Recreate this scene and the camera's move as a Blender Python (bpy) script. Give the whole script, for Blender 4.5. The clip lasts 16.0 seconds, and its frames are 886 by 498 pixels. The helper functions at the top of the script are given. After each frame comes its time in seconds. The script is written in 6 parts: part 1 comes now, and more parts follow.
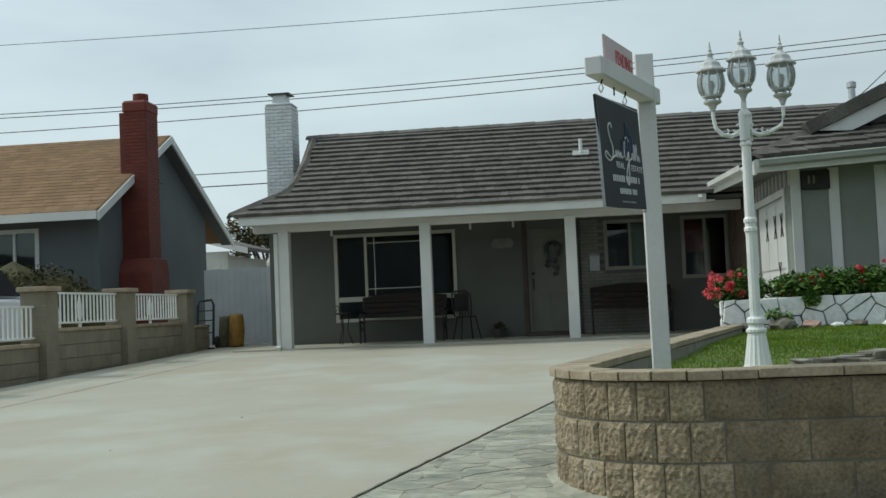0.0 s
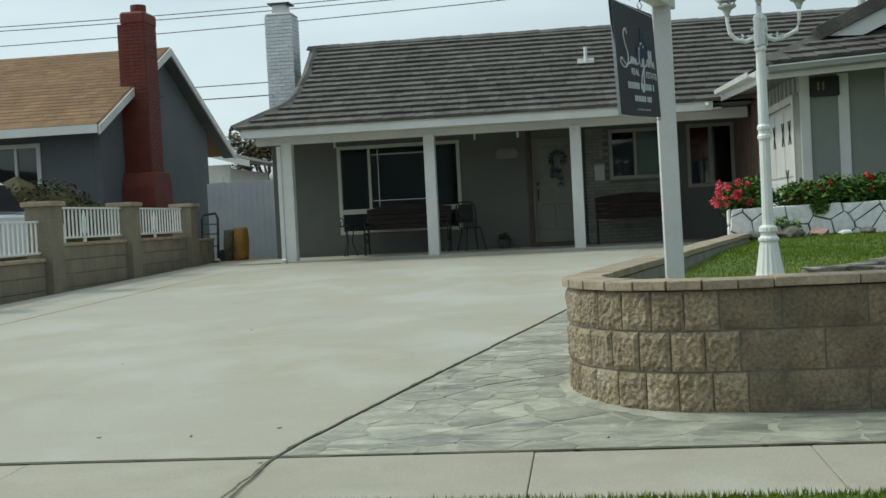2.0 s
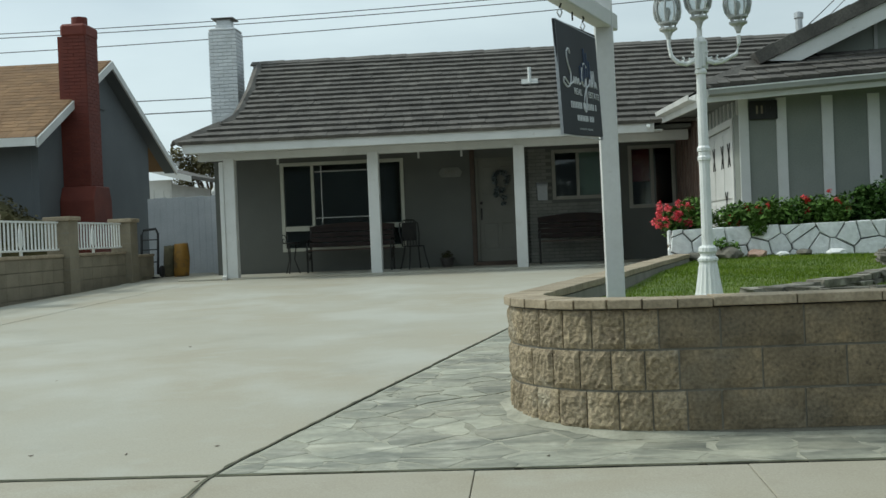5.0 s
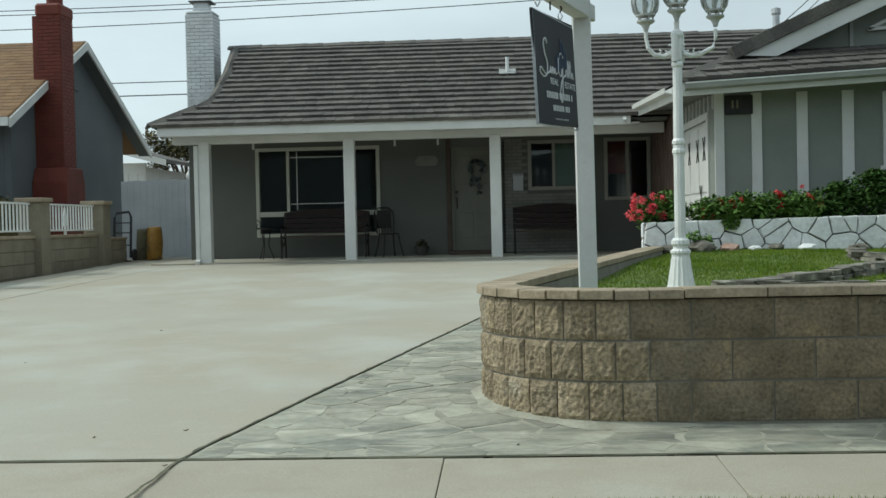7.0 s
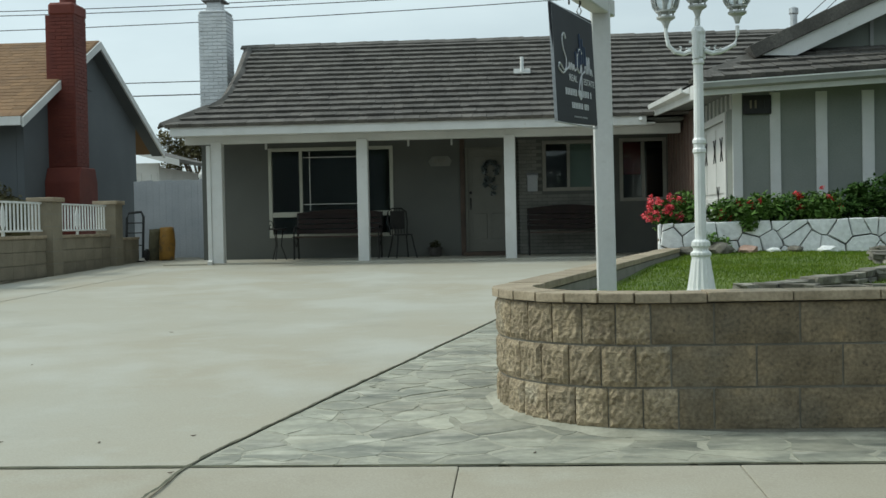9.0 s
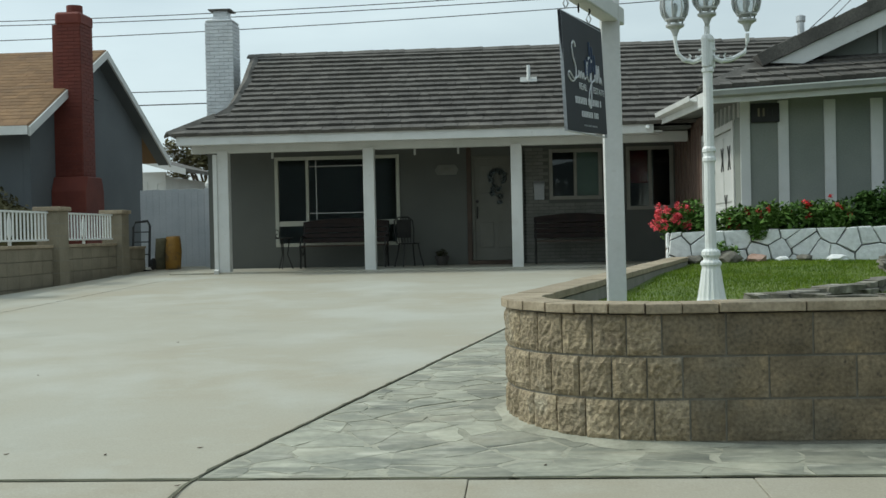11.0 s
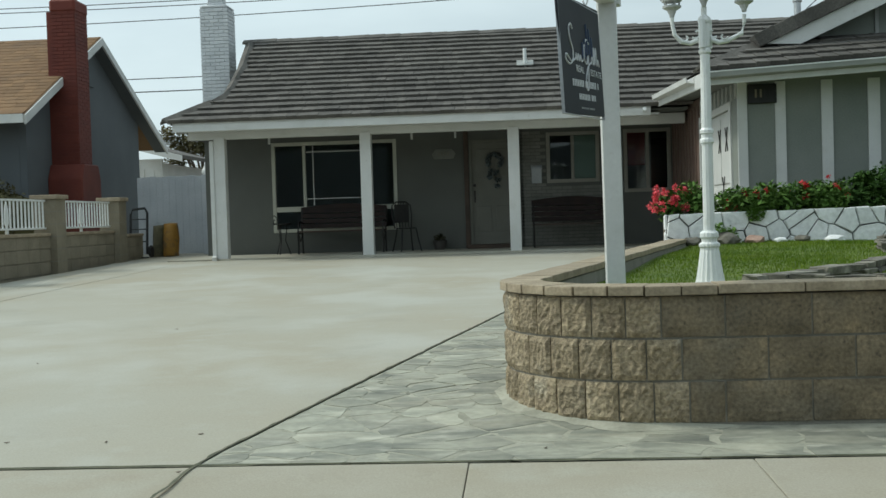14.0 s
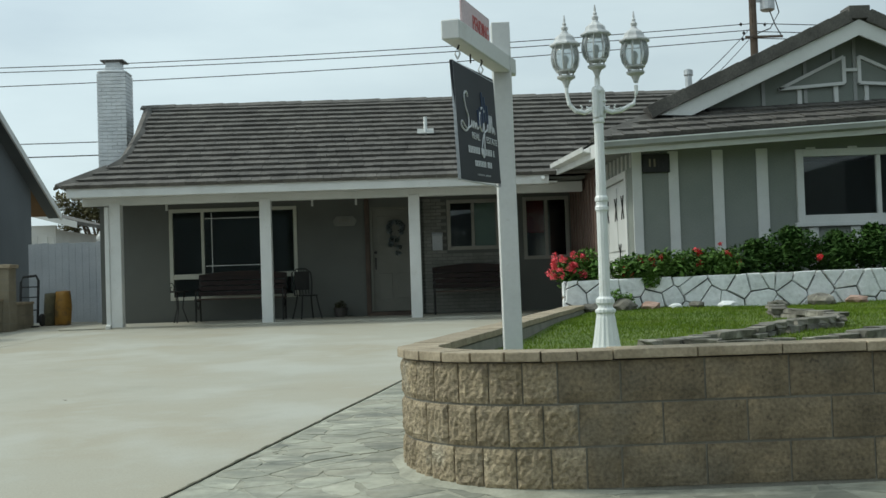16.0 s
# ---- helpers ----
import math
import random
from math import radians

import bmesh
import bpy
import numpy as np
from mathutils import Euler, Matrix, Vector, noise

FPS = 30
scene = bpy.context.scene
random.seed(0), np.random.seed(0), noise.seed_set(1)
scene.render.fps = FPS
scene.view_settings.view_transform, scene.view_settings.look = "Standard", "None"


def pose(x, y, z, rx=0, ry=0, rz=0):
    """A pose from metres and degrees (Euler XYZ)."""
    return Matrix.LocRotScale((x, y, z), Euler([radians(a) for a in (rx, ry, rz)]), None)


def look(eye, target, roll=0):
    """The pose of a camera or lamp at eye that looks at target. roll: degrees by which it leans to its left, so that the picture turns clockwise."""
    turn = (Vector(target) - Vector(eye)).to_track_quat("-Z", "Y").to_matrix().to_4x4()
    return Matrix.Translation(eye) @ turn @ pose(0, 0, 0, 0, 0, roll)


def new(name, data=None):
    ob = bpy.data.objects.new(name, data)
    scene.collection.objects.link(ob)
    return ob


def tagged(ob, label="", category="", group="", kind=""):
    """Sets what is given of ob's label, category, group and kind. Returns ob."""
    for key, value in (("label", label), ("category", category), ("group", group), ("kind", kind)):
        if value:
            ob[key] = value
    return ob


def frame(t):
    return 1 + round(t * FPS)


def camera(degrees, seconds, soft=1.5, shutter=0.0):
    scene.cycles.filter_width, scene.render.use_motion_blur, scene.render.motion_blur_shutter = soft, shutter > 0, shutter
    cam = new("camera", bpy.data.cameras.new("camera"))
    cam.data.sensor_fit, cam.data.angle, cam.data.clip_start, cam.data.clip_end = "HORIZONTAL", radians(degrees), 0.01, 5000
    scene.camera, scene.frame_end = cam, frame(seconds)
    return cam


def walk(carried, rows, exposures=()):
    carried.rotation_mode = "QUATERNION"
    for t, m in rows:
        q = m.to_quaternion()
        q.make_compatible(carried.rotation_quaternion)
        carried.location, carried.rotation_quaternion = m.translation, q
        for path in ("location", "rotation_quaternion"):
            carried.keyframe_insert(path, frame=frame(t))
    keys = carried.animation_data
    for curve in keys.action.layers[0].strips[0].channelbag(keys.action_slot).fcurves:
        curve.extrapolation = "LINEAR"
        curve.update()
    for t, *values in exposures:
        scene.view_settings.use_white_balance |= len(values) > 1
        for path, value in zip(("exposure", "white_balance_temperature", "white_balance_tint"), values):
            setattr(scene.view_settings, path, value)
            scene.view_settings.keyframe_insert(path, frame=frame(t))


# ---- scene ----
cam = camera(42.8, 16.0)
PATH = [
    (0, (0.051, -0.076, 1.065), (-0.1899, 1.9071, 1.1681), -2.43),
    (0.5, (-0.014, -0.056, 1.070), (-0.2819, 1.9259, 1.0328), -5.04),
    (1, (-0.012, -0.021, 1.062), (-0.2836, 1.9593, 0.9836), -5.03),
    (1.5, (-0.012, -0.029, 1.065), (-0.2707, 1.9536, 1.0000), -3.77),
    (2, (-0.010, -0.019, 1.067), (-0.2614, 1.9646, 1.0138), -2.95),
    (2.5, (-0.008, -0.024, 1.068), (-0.2508, 1.9609, 1.0425), -2.11),
    (3, (-0.015, -0.032, 1.066), (-0.2417, 1.9553, 1.0724), -1.33),
    (3.5, (-0.024, -0.041, 1.063), (-0.2313, 1.9477, 1.0854), -1.09),
    (4, (-0.028, -0.020, 1.061), (-0.2111, 1.9720, 1.0798), -1.51),
    (4.5, (-0.014, -0.005, 1.060), (-0.1713, 1.9892, 1.0535), -2.37),
    (7, (0.001, 0.006, 1.053), (-0.1057, 2.0023, 1.0070), -1.30),
    (7.5, (-0.003, 0.035, 1.052), (-0.1124, 2.0319, 1.0095), -1.18),
    (8, (-0.007, 0.083, 1.052), (-0.1229, 2.0790, 1.0091), -1.15),
    (8.5, (-0.013, 0.126, 1.050), (-0.1361, 2.1213, 1.0070), -1.13),
    (9, (-0.016, 0.168, 1.051), (-0.1459, 2.1631, 1.0072), -1.15),
    (9.5, (-0.021, 0.204, 1.051), (-0.1586, 2.1990, 1.0091), -1.15),
    (12, (-0.036, 0.222, 1.063), (-0.1781, 2.2164, 1.0391), -1.32),
    (12.5, (-0.032, 0.228, 1.062), (-0.1769, 2.2221, 1.0300), -1.53),
    (13, (-0.031, 0.225, 1.060), (-0.1778, 2.2187, 1.0218), -1.74),
    (13.5, (-0.031, 0.222, 1.060), (-0.1770, 2.2164, 1.0147), -1.84),
    (14, (-0.037, 0.220, 1.058), (-0.1738, 2.2146, 1.0015), -1.78),
    (14.5, (-0.032, 0.239, 1.056), (-0.1527, 2.2343, 0.9841), -1.79),
    (15, (-0.031, 0.249, 1.053), (-0.1118, 2.2467, 0.9863), -1.66),
    (15.5, (-0.018, 0.275, 1.052), (-0.0358, 2.2747, 1.0981), -1.72),
    (16, (-0.010, 0.255, 1.051), (0.0291, 2.2542, 1.1082), -1.86),
]
walk(cam, [(t, look(eye, target, roll)) for t, eye, target, roll in PATH], [(0.0, -0.32, 6250, 1), (0.5, -0.39, 6250, 1), (1.5, -0.25, 6250, 1), (3.0, -0.2, 6250, 1), (4.5, -0.22, 6250, 1), (7.0, -0.18, 6250, 1), (16.0, -0.18, 6250, 1)])

# ---------------------------------------------------------------- light
world = bpy.data.worlds.new("sky")
scene.world = world
world.use_nodes = True
wn, wl = world.node_tree.nodes, world.node_tree.links
sky = wn.new("ShaderNodeTexSky")
sky.sky_type = "NISHITA"
sky.sun_disc = False
SUN_ELEV, SUN_AZ = 48.0, -83.0  # degrees; azimuth from +Y towards +X
sky.sun_elevation = radians(SUN_ELEV)
sky.sun_rotation = radians(SUN_AZ)
sky.air_density, sky.dust_density, sky.ozone_density = 1.0, 4.0, 1.0
# thin high cloud over the whole sky
tc = wn.new("ShaderNodeTexCoord")
cm = wn.new("ShaderNodeMapping")
cm.inputs["Scale"].default_value = (1.0, 1.0, 3.5)
cn = wn.new("ShaderNodeTexNoise")
cn.inputs["Scale"].default_value = 2.2
cn.inputs["Detail"].default_value = 6.0
cr = wn.new("ShaderNodeMapRange")
cr.inputs["From Min"].default_value, cr.inputs["From Max"].default_value = 0.3, 0.7
cr.inputs["To Min"].default_value, cr.inputs["To Max"].default_value = 0.5, 1.0
cx = wn.new("ShaderNodeMix")
cx.data_type = "RGBA"
sv = wn.new("ShaderNodeVectorMath")
sv.operation = "DOT_PRODUCT"
sv.inputs[1].default_value = (math.sin(radians(SUN_AZ)) * math.cos(radians(SUN_ELEV)), math.cos(radians(SUN_AZ)) * math.cos(radians(SUN_ELEV)), math.sin(radians(SUN_ELEV)))
sr = wn.new("ShaderNodeMapRange")
sr.inputs["From Min"].default_value, sr.inputs["From Max"].default_value = -0.6, 1.0
sr.inputs["To Min"].default_value, sr.inputs["To Max"].default_value = 0.5, 1.25
cs = wn.new("ShaderNodeVectorMath")
cs.operation = "SCALE"
cs.inputs[0].default_value = (7.4, 8.2, 8.65)
wl.new(tc.outputs["Generated"], sv.inputs[0])
wl.new(sv.outputs["Value"], sr.inputs["Value"])
wl.new(sr.outputs["Result"], cs.inputs["Scale"])
wl.new(cs.outputs["Vector"], cx.inputs["B"])
wl.new(tc.outputs["Generated"], cm.inputs["Vector"])
wl.new(cm.outputs["Vector"], cn.inputs["Vector"])
wl.new(cn.outputs["Fac"], cr.inputs["Value"])
wl.new(cr.outputs["Result"], cx.inputs["Factor"])
wl.new(sky.outputs["Color"], cx.inputs["A"])
wl.new(cx.outputs["Result"], wn["Background"].inputs["Color"])
wn["Background"].inputs["Strength"].default_value = 0.128

sun = new("sun", bpy.data.lights.new("sun", "SUN"))
sun.data.energy, sun.data.angle, sun.data.color = 1.9, radians(7), (1.0, 0.95, 0.87)
sd = Vector((math.sin(radians(SUN_AZ)) * math.cos(radians(SUN_ELEV)), math.cos(radians(SUN_AZ)) * math.cos(radians(SUN_ELEV)), math.sin(radians(SUN_ELEV))))
sun.matrix_world = look(sd * 60, (0, 0, 0))


# ---------------------------------------------------------------- materials
def material(name, colors, scale=6.0, rough=0.8, metal=0.0, bump=0.15, fine=60.0, spread=0.0, stain=None, bump_dist=0.01, spec=0.5, contrast=0.13, stretch=None):
    """Two colours mixed by a broad noise, a fine grain, an optional stain colour and a bump. spread: brightness change from object to object."""
    m = bpy.data.materials.new(name)
    m.use_nodes = True
    n, l = m.node_tree.nodes, m.node_tree.links
    b = n["Principled BSDF"]
    b.inputs["Roughness"].default_value = rough
    b.inputs["Metallic"].default_value = metal
    b.inputs["Specular IOR Level"].default_value = spec
    g = n.new("ShaderNodeNewGeometry")
    big = n.new("ShaderNodeTexNoise")
    big.inputs["Scale"].default_value, big.inputs["Detail"].default_value = scale, 5.0
    pos = g.outputs["Position"]
    if stretch:
        mp = n.new("ShaderNodeMapping")
        mp.inputs["Scale"].default_value = stretch
        l.new(pos, mp.inputs["Vector"])
        pos = mp.outputs["Vector"]
    l.new(pos, big.inputs["Vector"])
    ramp = n.new("ShaderNodeMapRange")
    ramp.inputs["From Min"].default_value, ramp.inputs["From Max"].default_value = 0.32, 0.68
    l.new(big.outputs["Fac"], ramp.inputs["Value"])
    mix = n.new("ShaderNodeMix")
    mix.data_type = "RGBA"
    mix.inputs["A"].default_value, mix.inputs["B"].default_value = (*colors[0], 1), (*colors[1], 1)
    l.new(ramp.outputs["Result"], mix.inputs["Factor"])
    out = mix.outputs["Result"]
    for stain in ([] if not stain else stain if isinstance(stain, list) else [stain]):
        s = n.new("ShaderNodeTexNoise")
        s.inputs["Scale"].default_value, s.inputs["Detail"].default_value = stain[1], 7.0
        l.new(pos, s.inputs["Vector"])
        r = n.new("ShaderNodeMapRange")
        r.inputs["From Min"].default_value, r.inputs["From Max"].default_value = stain[2], stain[2] + 0.16
        r.inputs["To Max"].default_value = stain[3]
        l.new(s.outputs["Fac"], r.inputs["Value"])
        mx = n.new("ShaderNodeMix")
        mx.data_type = "RGBA"
        mx.inputs["B"].default_value = (*stain[0], 1)
        l.new(r.outputs["Result"], mx.inputs["Factor"])
        l.new(out, mx.inputs["A"])
        out = mx.outputs["Result"]
    grain = n.new("ShaderNodeTexNoise")
    grain.inputs["Scale"].default_value, grain.inputs["Detail"].default_value = fine, 4.0
    l.new(g.outputs["Position"], grain.inputs["Vector"])
    gr = n.new("ShaderNodeMapRange")
    gr.inputs["From Min"].default_value, gr.inputs["From Max"].default_value = 0.25, 0.75
    gr.inputs["To Min"].default_value, gr.inputs["To Max"].default_value = 1 - contrast, 1 + contrast * 0.9
    l.new(grain.outputs["Fac"], gr.inputs["Value"])
    val = gr.outputs["Result"]
    if spread:
        o = n.new("ShaderNodeObjectInfo")
        isl = n.new("ShaderNodeMath")
        isl.operation = "ADD"
        l.new(o.outputs["Random"], isl.inputs[0])
        l.new(g.outputs["Random Per Island"], isl.inputs[1])
        fr = n.new("ShaderNodeMath")
        fr.operation = "FRACT"
        l.new(isl.outputs["Value"], fr.inputs[0])
        rr = n.new("ShaderNodeMapRange")
        rr.inputs["To Min"].default_value, rr.inputs["To Max"].default_value = 1 - spread, 1 + spread
        l.new(fr.outputs["Value"], rr.inputs["Value"])
        mu = n.new("ShaderNodeMath")
        mu.operation = "MULTIPLY"
        l.new(val, mu.inputs[0])
        l.new(rr.outputs["Result"], mu.inputs[1])
        val = mu.outputs["Value"]
    sc = n.new("ShaderNodeVectorMath")
    sc.operation = "SCALE"
    l.new(out, sc.inputs[0])
    l.new(val, sc.inputs["Scale"])
    l.new(sc.outputs["Vector"], b.inputs["Base Color"])
    if bump:
        bp = n.new("ShaderNodeBump")
        bp.inputs["Strength"].default_value, bp.inputs["Distance"].default_value = bump, bump_dist
        l.new(grain.outputs["Fac"], bp.inputs["Height"])
        l.new(bp.outputs["Normal"], b.inputs["Normal"])
    return m


def glass_material(name, tint=(0.75, 0.8, 0.8), gloss=1.0, frost=0.0):
    m = bpy.data.materials.new(name)
    m.use_nodes = True
    n, l = m.node_tree.nodes, m.node_tree.links
    n.remove(n["Principled BSDF"])
    t, g, f, x = n.new("ShaderNodeBsdfTransparent"), n.new("ShaderNodeBsdfGlossy"), n.new("ShaderNodeFresnel"), n.new("ShaderNodeMixShader")
    t.inputs["Color"].default_value = (*tint, 1)
    g.inputs["Roughness"].default_value = 0.02
    g.inputs["Color"].default_value = (gloss, gloss, gloss, 1)
    f.inputs["IOR"].default_value = 1.5
    l.new(f.outputs["Fac"], x.inputs["Fac"])
    l.new(t.outputs["BSDF"], x.inputs[1])
    l.new(g.outputs["BSDF"], x.inputs[2])
    out = x.outputs["Shader"]
    if frost:
        d, y = n.new("ShaderNodeBsdfDiffuse"), n.new("ShaderNodeMixShader")
        d.inputs["Color"].default_value = (0.72, 0.75, 0.74, 1)
        y.inputs["Fac"].default_value = frost
        l.new(out, y.inputs[1])
        l.new(d.outputs["BSDF"], y.inputs[2])
        out = y.outputs["Shader"]
    l.new(out, n["Material Output"].inputs["Surface"])
    return m


M = {}
M["soil"] = material("soil", ((0.12, 0.1, 0.07), (0.17, 0.14, 0.1)), 1.5, 0.95, fine=30)
M["asphalt"] = material("asphalt", ((0.045, 0.045, 0.048), (0.065, 0.065, 0.065)), 0.8, 0.9, fine=120, bump=0.4)
M["drive"] = material("drive_concrete", ((0.352, 0.322, 0.245), (0.38, 0.37, 0.308)), 0.8, 0.85, bump=0.12, fine=90, stain=[((0.44, 0.443, 0.392), 1.1, 0.49, 0.6), ((0.29, 0.28, 0.23), 1.7, 0.58, 0.4), ((0.42, 0.425, 0.375), 4.5, 0.56, 0.35)], bump_dist=0.004, stretch=(0.75, 0.75, 1.0), contrast=0.08)
M["walk"] = material("walk_concrete", ((0.325, 0.295, 0.222), (0.375, 0.352, 0.285)), 1.1, 0.88, bump=0.15, fine=110, spread=0.04, bump_dist=0.004, stain=[((0.40, 0.395, 0.335), 1.3, 0.52, 0.6), ((0.27, 0.245, 0.18), 5.0, 0.6, 0.35)])
M["slate"] = material("slate_stone", ((0.172, 0.18, 0.148), (0.315, 0.315, 0.25)), 4.0, 0.75, bump=0.5, fine=22, spread=0.19, stain=[((0.375, 0.373, 0.297), 3.4, 0.45, 0.9), ((0.35, 0.322, 0.24), 2.3, 0.56, 0.5), ((0.45, 0.44, 0.365), 7.0, 0.55, 0.85), ((0.14, 0.146, 0.122), 5.0, 0.58, 0.7)], bump_dist=0.012, stretch=(0.55, 1.6, 1.0))
M["grout"] = material("slate_mortar", ((0.285, 0.282, 0.22), (0.41, 0.402, 0.325)), 5.0, 0.9, fine=50, stain=((0.23, 0.23, 0.18), 7.0, 0.54, 0.8))
# frame paint for the big porch window, dulled in colour for the porch shade
M["cream"] = material("cream_frame_shade_dimmed", ((0.46, 0.46, 0.39), (0.54, 0.54, 0.46)), 2.0, 0.6, bump=0.1)
M["block"] = material("split_block", ((0.265, 0.212, 0.132), (0.36, 0.295, 0.198)), 6.0, 0.92, bump=0.9, fine=48, contrast=0.5, spread=0.17, stain=[((0.18, 0.14, 0.095), 14.0, 0.54, 0.55), ((0.40, 0.385, 0.32), 4.0, 0.58, 0.55)], bump_dist=0.022)
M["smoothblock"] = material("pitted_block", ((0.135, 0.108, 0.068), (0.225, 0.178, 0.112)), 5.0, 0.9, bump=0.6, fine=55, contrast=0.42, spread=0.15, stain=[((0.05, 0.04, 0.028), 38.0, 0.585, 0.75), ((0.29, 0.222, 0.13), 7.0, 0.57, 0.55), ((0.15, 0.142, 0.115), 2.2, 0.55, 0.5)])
M["cap"] = material("cap_block", ((0.27, 0.22, 0.148), (0.375, 0.31, 0.218)), 7.0, 0.9, bump=0.5, fine=60, contrast=0.25, spread=0.1)
M["mortar"] = material("mortar", ((0.19, 0.18, 0.15), (0.27, 0.255, 0.215)), 4.0, 0.95, fine=80)
M["fblock"] = material("fence_block", ((0.19, 0.165, 0.115), (0.25, 0.22, 0.16)), 3.0, 0.92, bump=0.4, fine=60, spread=0.07)
M["stucco"] = material("grey_stucco", ((0.12, 0.125, 0.112), (0.142, 0.147, 0.132)), 1.2, 0.9, bump=0.5, fine=130, bump_dist=0.006)
M["stucco_blue"] = material("blue_grey_stucco", ((0.105, 0.118, 0.125), (0.125, 0.138, 0.146)), 1.0, 0.92, bump=0.5, fine=120, bump_dist=0.006)
M["panel"] = material("grey_green_panel", ((0.185, 0.205, 0.182), (0.225, 0.243, 0.217)), 1.5, 0.75, bump=0.15, fine=60)
M["white"] = material("white_paint", ((0.57, 0.58, 0.56), (0.65, 0.655, 0.635)), 2.0, 0.55, bump=0.06, fine=50, contrast=0.04, stain=[((0.52, 0.51, 0.47), 3.0, 0.58, 0.5), ((0.42, 0.4, 0.35), 14.0, 0.64, 0.5)])
M["whitem"] = material("white_enamel", ((0.72, 0.74, 0.72), (0.80, 0.81, 0.79)), 5.0, 0.4, bump=0.02, fine=80, contrast=0.03, stain=((0.5, 0.49, 0.45), 9.0, 0.6, 0.35))
M["lampmetal"] = material("weathered_lantern_metal", ((0.42, 0.43, 0.42), (0.6, 0.61, 0.6)), 9.0, 0.45, bump=0.1, fine=80, contrast=0.1, stain=((0.3, 0.3, 0.29), 30.0, 0.55, 0.6))
M["whitebrick"] = material("white_painted_brick", ((0.60, 0.62, 0.63), (0.72, 0.74, 0.75)), 4.0, 0.75, bump=0.5, fine=50, spread=0.07)
M["greybrick"] = material("porch_brick", ((0.19, 0.19, 0.17), (0.245, 0.245, 0.22)), 4.0, 0.85, bump=0.5, fine=50, spread=0.1)
M["tile"] = material("roof_tile", ((0.077, 0.072, 0.064), (0.128, 0.12, 0.106)), 2.5, 0.85, bump=0.7, fine=45, contrast=0.3, spread=0.16, stain=[((0.16, 0.148, 0.13), 2.2, 0.55, 0.45), ((0.055, 0.051, 0.046), 5.0, 0.58, 0.45)])
M["shingle"] = material("brown_shingle", ((0.18, 0.106, 0.052), (0.23, 0.14, 0.07)), 1.2, 0.95, bump=0.6, fine=70, spread=0.14, stain=((0.17, 0.11, 0.065), 1.6, 0.55, 0.6))
M["redbrick"] = material("red_painted_brick", ((0.115, 0.023, 0.015), (0.155, 0.033, 0.02)), 2.5, 0.75, bump=0.6, fine=50, spread=0.08)
M["darkwood"] = material("dark_wood", ((0.05, 0.032, 0.022), (0.085, 0.055, 0.036)), 4.0, 0.6, bump=0.3, fine=40)
M["siding"] = material("brown_siding", ((0.13, 0.085, 0.065), (0.17, 0.115, 0.09)), 3.0, 0.7, bump=0.3, fine=40)
M["bench"] = material("bench_slats", ((0.015, 0.009, 0.008), (0.03, 0.015, 0.011)), 6.0, 0.6, bump=0.2, fine=50, spec=0.3)
M["iron"] = material("black_iron", ((0.018, 0.018, 0.018), (0.03, 0.03, 0.028)), 8.0, 0.5, metal=0.4, bump=0.1, fine=90)
M["signblack"] = material("sign_face", ((0.014, 0.016, 0.02), (0.02, 0.023, 0.028)), 3.0, 0.55, bump=0.0, fine=60, spec=0.3)
M["ink"] = material("sign_ink", ((0.62, 0.64, 0.66), (0.68, 0.69, 0.7)), 3.0, 0.5, bump=0.0)
M["inkblue"] = material("sign_blue", ((0.04, 0.065, 0.12), (0.06, 0.09, 0.16)), 3.0, 0.5, bump=0.0)
M["inkred"] = material("sign_red", ((0.45, 0.06, 0.05), (0.5, 0.08, 0.07)), 3.0, 0.5, bump=0.0)
M["rider"] = material("rider_plate", ((0.50, 0.36, 0.36), (0.55, 0.42, 0.42)), 3.0, 0.4, bump=0.0)
M["metal"] = material("galvanised", ((0.42, 0.43, 0.43), (0.55, 0.56, 0.56)), 6.0, 0.4, metal=0.9, bump=0.1)
M["dullmetal"] = material("rusty_cap", ((0.09, 0.085, 0.08), (0.14, 0.13, 0.12)), 6.0, 0.6, metal=0.6, bump=0.1)
M["glass"] = glass_material("window_glass", (0.74, 0.8, 0.8), 0.95)
M["lampglass"] = glass_material("lamp_glass", (0.8, 0.83, 0.83), frost=0.16)
M["filler"] = material("joint_filler", ((0.06, 0.065, 0.04), (0.13, 0.13, 0.085)), 6.0, 0.95, bump=0.3)
# tan-grey frames under the porch; the colour also carries the shade there
M["tan"] = material("tan_frame_shade_darkened", ((0.27, 0.26, 0.22), (0.33, 0.32, 0.28)), 2.0, 0.6, bump=0.1)
M["gutter"] = material("grey_gutter", ((0.26, 0.27, 0.255), (0.33, 0.34, 0.32)), 3.0, 0.45, bump=0.05, contrast=0.05)
M["dark"] = material("dark_room", ((0.30, 0.33, 0.31), (0.40, 0.43, 0.40)), 1.0, 0.9, bump=0.0)
M["curtain"] = material("curtain", ((0.42, 0.46, 0.38), (0.5, 0.54, 0.46)), 2.0, 0.9, bump=0.2)
M["redcurtain"] = material("red_curtain", ((0.2, 0.02, 0.025), (0.27, 0.03, 0.035)), 2.0, 0.9, bump=0.2)
M["door"] = material("door_paint", ((0.15, 0.148, 0.122), (0.18, 0.178, 0.15)), 2.0, 0.6, bump=0.1)
M["grass"] = material("grass_blades", ((0.085, 0.15, 0.01), (0.15, 0.215, 0.02)), 1.5, 0.7, bump=0.0, spread=0.25, spec=0.15, stain=((0.18, 0.2, 0.045), 2.5, 0.58, 0.5))
